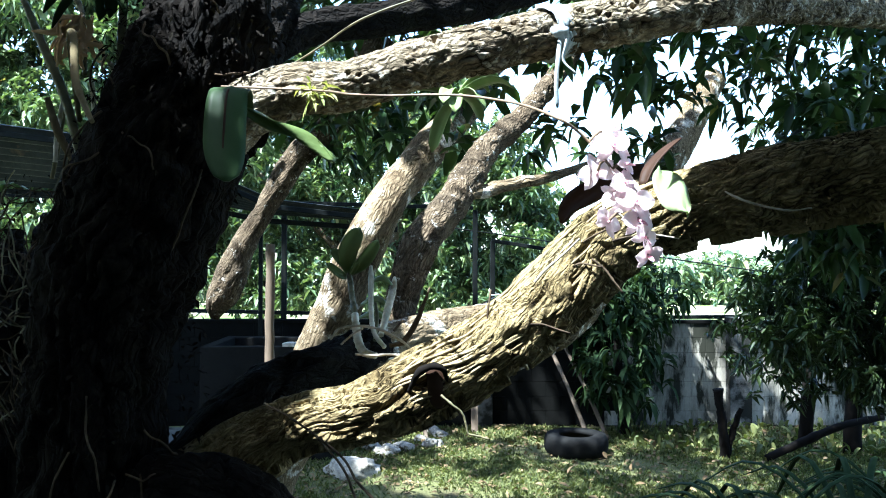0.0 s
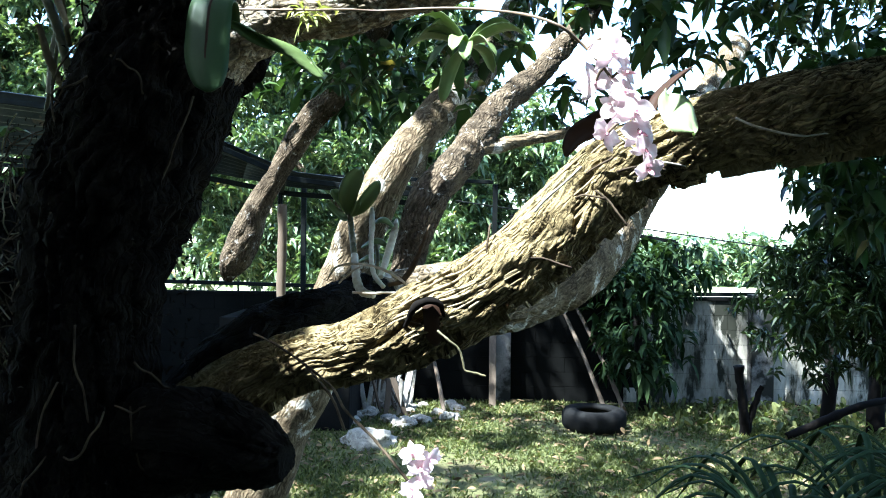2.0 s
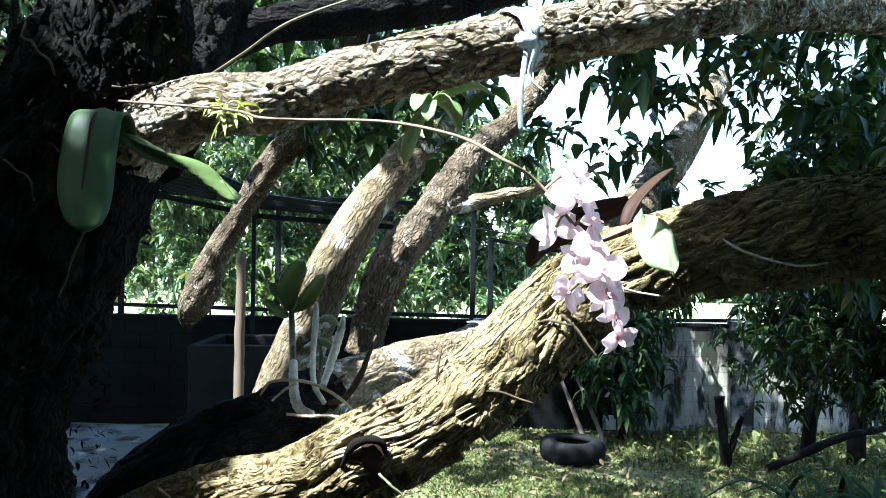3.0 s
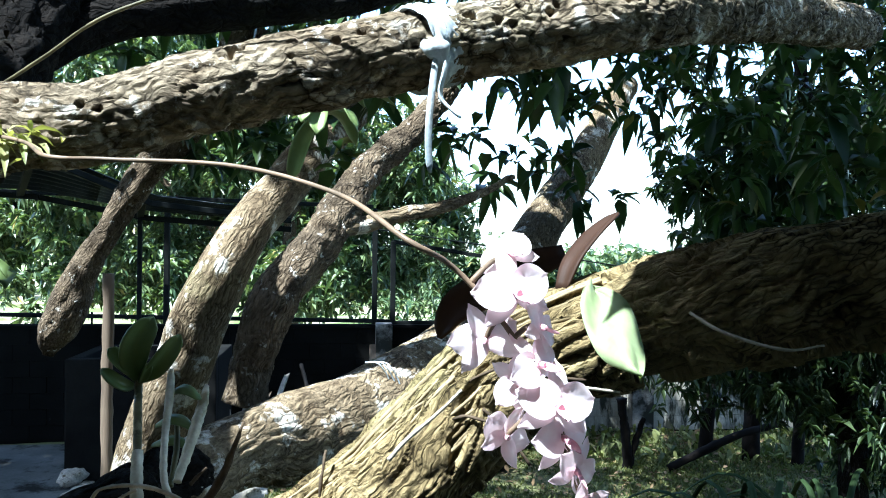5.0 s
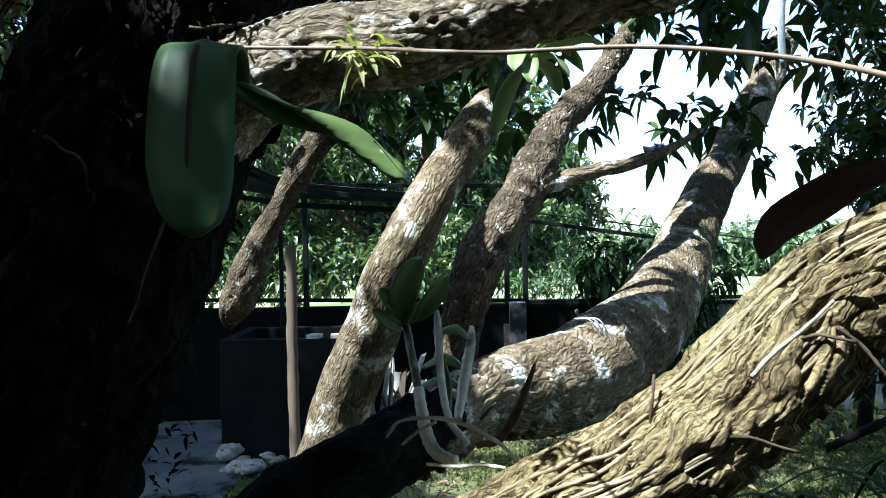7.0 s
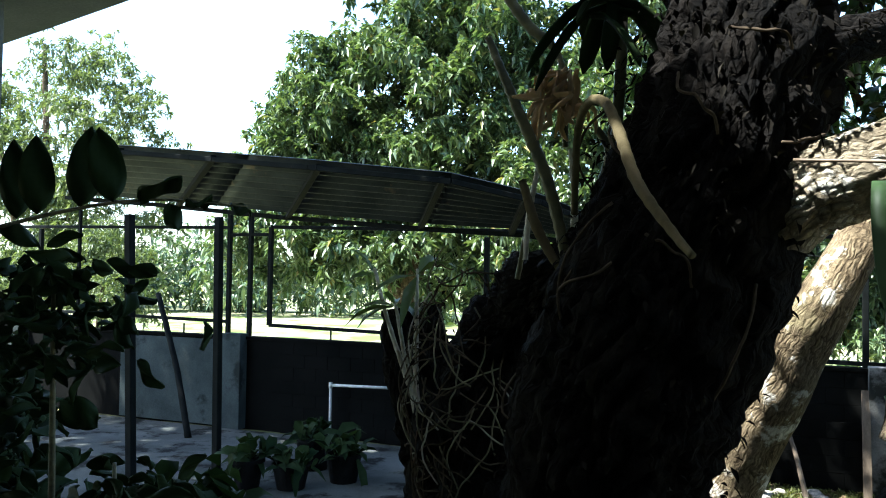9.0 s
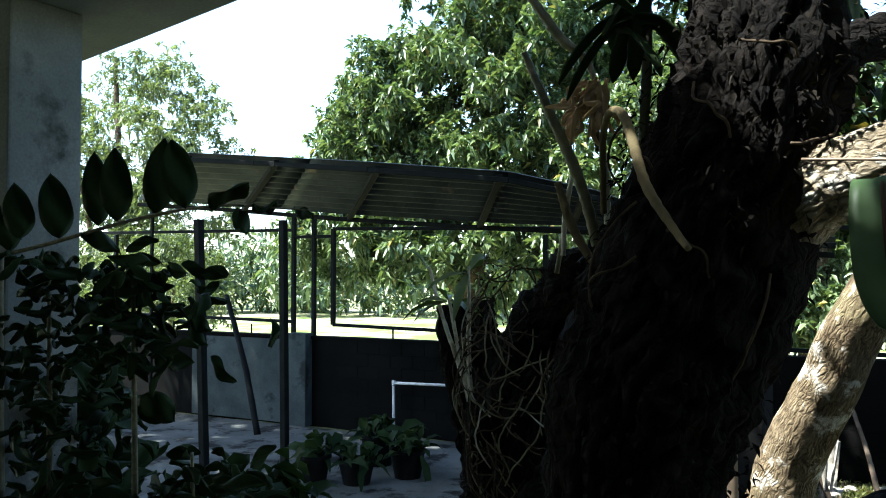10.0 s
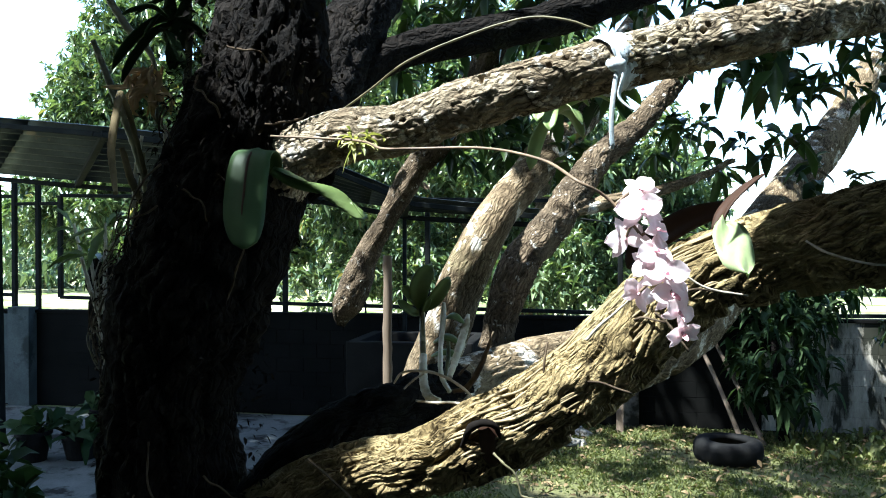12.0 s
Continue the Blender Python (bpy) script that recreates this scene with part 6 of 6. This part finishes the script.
stone((-0.98, 9.75, 0.04), 0.55, 0.4)
rs = random.Random(12)
for k in range(16):
    stone((-2.25 + rs.uniform(-0.45, 0.5), 10.1 + rs.uniform(-0.7, 0.5), rs.uniform(0.0, 0.1)), rs.uniform(0.14, 0.32), rs.uniform(0, 6), "white rubble stone in a heap")
for k in range(26):
    stone((-0.9 + rs.uniform(-0.6, 0.9), 11.3 + rs.uniform(-0.7, 0.5), rs.uniform(0.0, 0.06)), rs.uniform(0.14, 0.28), rs.uniform(0, 6), "pale rubble stone by the wall")


def slats():
    """Pale boards propped on the wall behind the limb."""
    for x, w, h, lean in ((-1.10, 0.15, 0.66, 0.12), (-0.72, 0.14, 0.55, 0.10), (0.40, 0.09, 1.25, 0.01)):
        ob = empty("board", (x, 11.8, 0), "pale weathered board propped against the wall", "board", "propped boards")
        bm = bmesh.new()
        box_mesh(bm, 0, 0, h / 2, w, 0.04, h, 0, 0.006)
        bmesh.ops.transform(bm, matrix=Matrix.Translation((x, 11.75, 0)) @ Matrix.Rotation(lean, 4, 'Y') @ Matrix.Rotation(-0.3, 4, 'X'), verts=bm.verts)
        part("plank", bm, M_STAKE if h > 1 else M_STONE, ob)


slats()


def debris():
    """Pale broken boards and split stems heaped against the wall."""
    r = random.Random(64)
    for k in range(17):
        x, y = -1.38 + 0.72 * (k + r.random()) / 17, 11.35 + r.uniform(-0.3, 0.35)
        L, w = r.uniform(0.35, 1.0), r.uniform(0.02, 0.07)
        ob = empty("board", (x, y, 0), "broken pale board leaning in a debris heap by the wall", "board", "debris boards")
        bm = bmesh.new()
        box_mesh(bm, 0, 0, L / 2, w, 0.025, L, 0, 0.005)
        for v in bm.verts:
            if v.co.z > L * 0.8:
                v.co.z += r.uniform(-0.09, 0.09)
            v.co.x += 0.03 * math.sin(3 * v.co.z + k)
        bmesh.ops.transform(bm, matrix=Matrix.Translation((x, y, 0)) @ Matrix.Rotation(r.uniform(-0.45, 0.55), 4, 'Y') @ Matrix.Rotation(r.uniform(-0.35, 0.1), 4, 'X') @ Matrix.Rotation(r.uniform(-1, 1), 4, 'Z'), verts=bm.verts)
        part("plank", bm, M_STONE if k % 2 else M_STAKE, ob)


debris()


def sticks():
    for a, b in (((1.30, 12.12, 1.36), (1.82, 11.3, 0.0)), ((1.52, 12.12, 1.32), (2.06, 11.3, 0.0)), ((-0.5, 12.1, 0.95), (-0.22, 11.3, 0.0))):
        ob = empty("pole", b, "thin bare pole leaning against the wall", "pole", "leaning poles")
        m = (np.array(a) + b) / 2 + (0.02, 0, 0.01)
        v, f = tube([(*b, .03), (*m, .027), (*a, .023)], 24, 10, lump=0.15, seed=8)
        link_mesh("shaft", v, f, M_STAKE, ob)


sticks()


UNDERGROWTH = ((1.9, 5.2, 0.0), (3.2, 10.4, 0.0), 1.4)


def stump():
    ob = empty("stump", (2.2, 6.0, 0), "dark crooked cut post standing in the lawn", "stump")
    for k, rows in enumerate(([(1.9, 5.2, -0.03, .06), (1.86, 5.15, 0.4, .05), (1.78, 5.1, 0.85, .05)], [(1.9, 5.2, 0.0, .05), (2.0, 5.2, 0.35, .035), (2.1, 5.2, 0.6, .03)])):
        v, f = tube(rows, 30, 16, ridge=.004, lump=0.3, seed=14 + k)
        link_mesh("post", v, f, M_BARK_DARK, ob)
    settle(ob, (1.9, 5.2, 0.0), (3.2, 10.4, 0.0), 0.95)
    ob = empty("fallen_branch", (2.9, 5.2, 0), "dark forked dead branch on the lawn", "branch")
    v, f = tube([(2.2, 5.1, 0.02, .03), (2.5, 5.1, 0.16, .035), (2.8, 5.1, 0.28, .03), (3.2, 5.2, 0.34, .025)], 30, 12, lump=.2, seed=15)
    link_mesh("wood", v, f, M_BARK_DARK, ob)
    settle(ob, *UNDERGROWTH)
    for k, (x, y, h, rd) in enumerate(((2.75, 5.6, 2.2, .06), (3.05, 5.4, 2.4, .07), (3.35, 5.2, 2.2, .05))):
        ob = empty("sapling", (x, y, 0), "thin dark sapling trunk under the shade tree", "tree", "sapling trunks")
        v, f = tube([(x, y, -0.03, rd), (x + .03, y, h * .4, rd * .85), (x - .04, y, h * .7, rd * .7), (x + .05, y, h, rd * .4)], 30, 14, ridge=.003, lump=0.2, seed=90 + k)
        link_mesh("trunk", v, f, M_BARK_DARK, ob)
        settle(ob, *UNDERGROWTH)


stump()


def strap_plant(at, n, length, seed, label):
    o = empty("strap_plant", at, label, "plant", "strap-leaved clumps")
    r = np.random.default_rng(seed)
    for k in range(n):
        a = r.uniform(0, 2 * math.pi)
        L = length * r.uniform(0.65, 1.1)
        out = np.array([math.cos(a), math.sin(a), 0])
        b = np.array(at) + out * 0.04
        s = [tuple(b), tuple(b + out * L * .22 + (0, 0, L * .5)), tuple(b + out * L * .55 + (0, 0, L * .68)), tuple(b + out * L * .9 + (0, 0, L * r.uniform(.2, .6)))]
        blade("leaf", s, (0.032, (-out[1], out[0], 0)), M_DARKLEAF, o, 0.2, "", 12, 0.02, 0.8)
    settle(o, at, (1.25 * at[0] + 0.45, 1.25 * at[1] + 2.3, 0.0), 1.35)


strap_plant((1.25, 3.15, 0), 44, 0.74, 5, "clump of long arching dark strap leaves")
strap_plant((1.75, 3.3, 0), 44, 0.84, 6, "clump of long arching dark strap leaves")
strap_plant((2.3, 3.6, 0), 40, 0.84, 7, "clump of long arching dark strap leaves")


def weeds():
    r = np.random.default_rng(71)
    n = 1100
    b = np.stack([r.uniform(2.3, 8.5, n), r.uniform(10.4, 12.1, n), np.zeros(n)], 1)
    d = np.stack([r.normal(size=n) * .5, r.normal(size=n) * .5, np.ones(n)], 1)
    L = r.uniform(0.07, 0.30, n)
    v, f = leaves(b, d, L, L * 0.22, 72, 0.4)
    tagged(link_mesh("weeds", v, f, M_GRASS), "tall green weeds along the block wall", "weeds", kind="stuff")


weeds()


def yard_shade():
    """Unseen tree over the yard, added for the shade of its crown."""
    leafy_tree("mango_tree", (-10.5, 4.5, 0), "large unseen mango tree added to shade the yard",
               [[(-10.5, 4.5, -0.1, .3), (-10.4, 4.5, 2.0, .25), (-9.5, 4.8, 4.5, .15), (-8.0, 5.2, 5.6, .08)]],
               [(-8.4, 4.0, 7.1, 1.3, 1.5, 0.5, 560), (-6.6, 4.0, 7.3, 1.2, 1.6, 0.45, 560), (-9.5, 6.2, 7.4, 1.3, 1.2, 0.5, 460), (-5.0, 3.8, 7.2, 1.0, 1.2, 0.4, 420), (-7.0, 6.3, 7.6, 1.5, 0.9, 0.4, 420), (-10.5, 4.0, 7.2, 1.2, 1.6, 0.5, 420)], 0.2, 0.4, 10, M_MANGO, 401, WEST)


yard_shade()


def rag():
    """Faded rag tied round the sunlit branch, its ends hanging."""
    o = empty("rag", (0.34, 2.26, 2.2), "faded white rag tied round the branch with hanging ends", "rag")
    v, f = tube([(0.305, 2.30, 2.184, 0.066), (0.32, 2.31, 2.190, 0.073), (0.34, 2.325, 2.198, 0.071), (0.355, 2.338, 2.204, 0.074), (0.37, 2.35, 2.21, 0.066)], 40, 40, ridge=0.006, lump=0.08, seed=15, cap=False, cell=(0.02, 0.03))
    link_mesh("wrap", v, f, M_CLOTH, o)
    stem("knot", [(0.33, 2.25, 2.18, .012), (0.345, 2.235, 2.17, .02), (0.36, 2.235, 2.155, .012)], M_CLOTH, o, 14, 14, "", 0.4, 33)
    for k, (x, L) in enumerate(((0.345, 0.20), (0.365, 0.11))):
        blade("tail", [(x, 2.235, 2.165), (x - 0.01, 2.215, 2.165 - L * .35), (x - 0.015, 2.21, 2.165 - L * .7), (x - 0.012 + 0.03 * k, 2.21, 2.165 - L)], (0.011, (1, 0.3 + k, 0)), M_CLOTH, o, 0.1, "", 14, 0.4, 0.9, 0.97)
    settle(o, (0.34, 2.325, 2.198), (0.072, 2.712, 2.695), 0.66)


rag()


def cord():
    """White cord wound on the second limb."""
    o = empty("cord", (0.25, 2.9, 1.3), "thin white cord looped over the limb", "cord")
    for k in range(3):
        d = 0.012 * k
        stem("strand", [(0.20 + d, 3.0, 1.345, .0018), (0.235 + d, 2.975, 1.345, .0018), (0.265 + d, 2.985, 1.30, .0018), (0.28 + d, 2.99, 1.25, .0018), (0.295 + d, 3.02, 1.215, .0018)], M_CLOTH, o, 24, 6, "", 0.2, 40 + k)
    settle(o, (0.235, 2.975, 1.345), (0.075, 3.84, 2.160), 0.95)


cord()


def curled_sheath():
    """Black curled dead sheath that arches out of the limb's hollow."""
    o = empty("dead_sheath", (-0.03, 2.06, 1.1), "black curled dead sheath arching over the limb's hollow", "sheath")
    stem("curl", [(-0.10, 2.055, 1.09, .006), (-0.075, 2.02, 1.145, .011), (-0.038, 2.005, 1.168, .010), (-0.006, 2.01, 1.158, .008), (0.006, 2.03, 1.125, .004)], M_BARK_DARK, o, 40, 12, "", 0.25, 51)
    blade("flap", [(-0.03, 2.03, 1.165), (-0.02, 2.025, 1.13), (-0.015, 2.03, 1.09), (-0.012, 2.05, 1.045)], (0.06, (1, 0.2, 0)), M_ORCHID_RED, o, 0.2, "", 12, 0.3, 0.8)
    settle(o, (-0.038, 2.005, 1.168), (-0.150, 2.695, 2.085), 0.66)


curled_sheath()


def twigs():
    """Fine dry twigs and runners caught on the limb."""
    r = random.Random(91)
    c, _ = spline(MAIN_LIMB, 200)
    for k in range(8):
        j = r.randint(50, 118)
        a = r.uniform(-0.2, 1.2)
        p = c[j, :3] + np.array([0, -math.cos(a), math.sin(a)]) * (c[j, 3] + 0.004)
        o = empty("twig", p, "fine dark dry twig caught on the bark", "twig", "dry twigs")
        d = np.array([r.uniform(-1, 1), r.uniform(-.4, 0.1), r.uniform(-.8, .5)])
        d *= r.uniform(0.035, 0.09) / np.linalg.norm(d)
        stem("shoot", [(*p, .0009), (*(p + d * .35 + (0, -.003, .006)), .0008), (*(p + d * .7 + (0, -.004, .003)), .0007), (*(p + d), .0004)], M_SCRAPWOOD, o, 16, 6, "", 0.3, 300 + k)


twigs()


def hanging_root():
    o = empty("hanging_root", (-0.132, 2.700, 2.032), "pale crooked rootlet hanging under the limb", "root")
    stem("rootlet", [(-0.132, 2.700, 2.032, .0007), (-0.112, 2.690, 2.017, .0007), (-0.094, 2.690, 2.001, .0007), (-0.087, 2.690, 1.981, .0007), (-0.083, 2.690, 1.965, .0007), (-0.067, 2.690, 1.961, .0007), (-0.047, 2.690, 1.955, .0006)], M_STEM, o, 60, 7, "", 0.35, 66)


hanging_root()


def vine():
    o = empty("vine", (-0.5, 2.75, 2.6), "long thin bare runner arching up from the trunk", "vine")
    stem("runner", [(-0.432, 2.780, 2.640, .0008), (-0.355, 2.720, 2.668, .0008), (-0.278, 2.680, 2.706, .0008), (-0.165, 2.650, 2.739, .0008), (-0.070, 2.630, 2.756, .0008), (-0.006, 2.620, 2.747, .0008), (0.039, 2.620, 2.730, .0008)], M_STEM, o, 50, 7, "", 0.15, 61)


vine()


def young_shoot():
    """Fresh green whorl at the top of the leaning limb."""
    o = empty("young_shoot", (-0.077, 3.778, 2.786), "fresh green leafy shoot sprouting from the leaning limb", "shoot")
    r = random.Random(44)
    c = np.array(o.location)
    for k in range(13):
        a = 2 * math.pi * k / 13 + r.uniform(-.2, .2)
        d = np.array([math.cos(a), -0.35 + 0.6 * math.sin(a), 0.12 + 0.5 * math.sin(a * 2 + 1)])
        d *= r.uniform(0.12, 0.22) / np.linalg.norm(d)
        blade("leaf", [tuple(c), tuple(c + d * .35 + (0, 0, .02)), tuple(c + d * .7 + (0, 0, .015)), tuple(c + d - (0, 0, .03))], (0.045, tuple(np.cross(d, (0.2, 0.3, 1)))), M_ORCHID_LIGHT, o, 0.12, "", 9, 0.05, 0.35)


young_shoot()


def wire():
    o = empty("cable", (2, 7.9, 2.4), "thin black overhead cable", "cable")
    stem("strand", [(-0.12, 14.5, 2.83, .011), (3.57, 14.5, 2.32, .011), (10.02, 14.5, 1.43, .011)], M_STEEL, o, 20, 6)


wire()
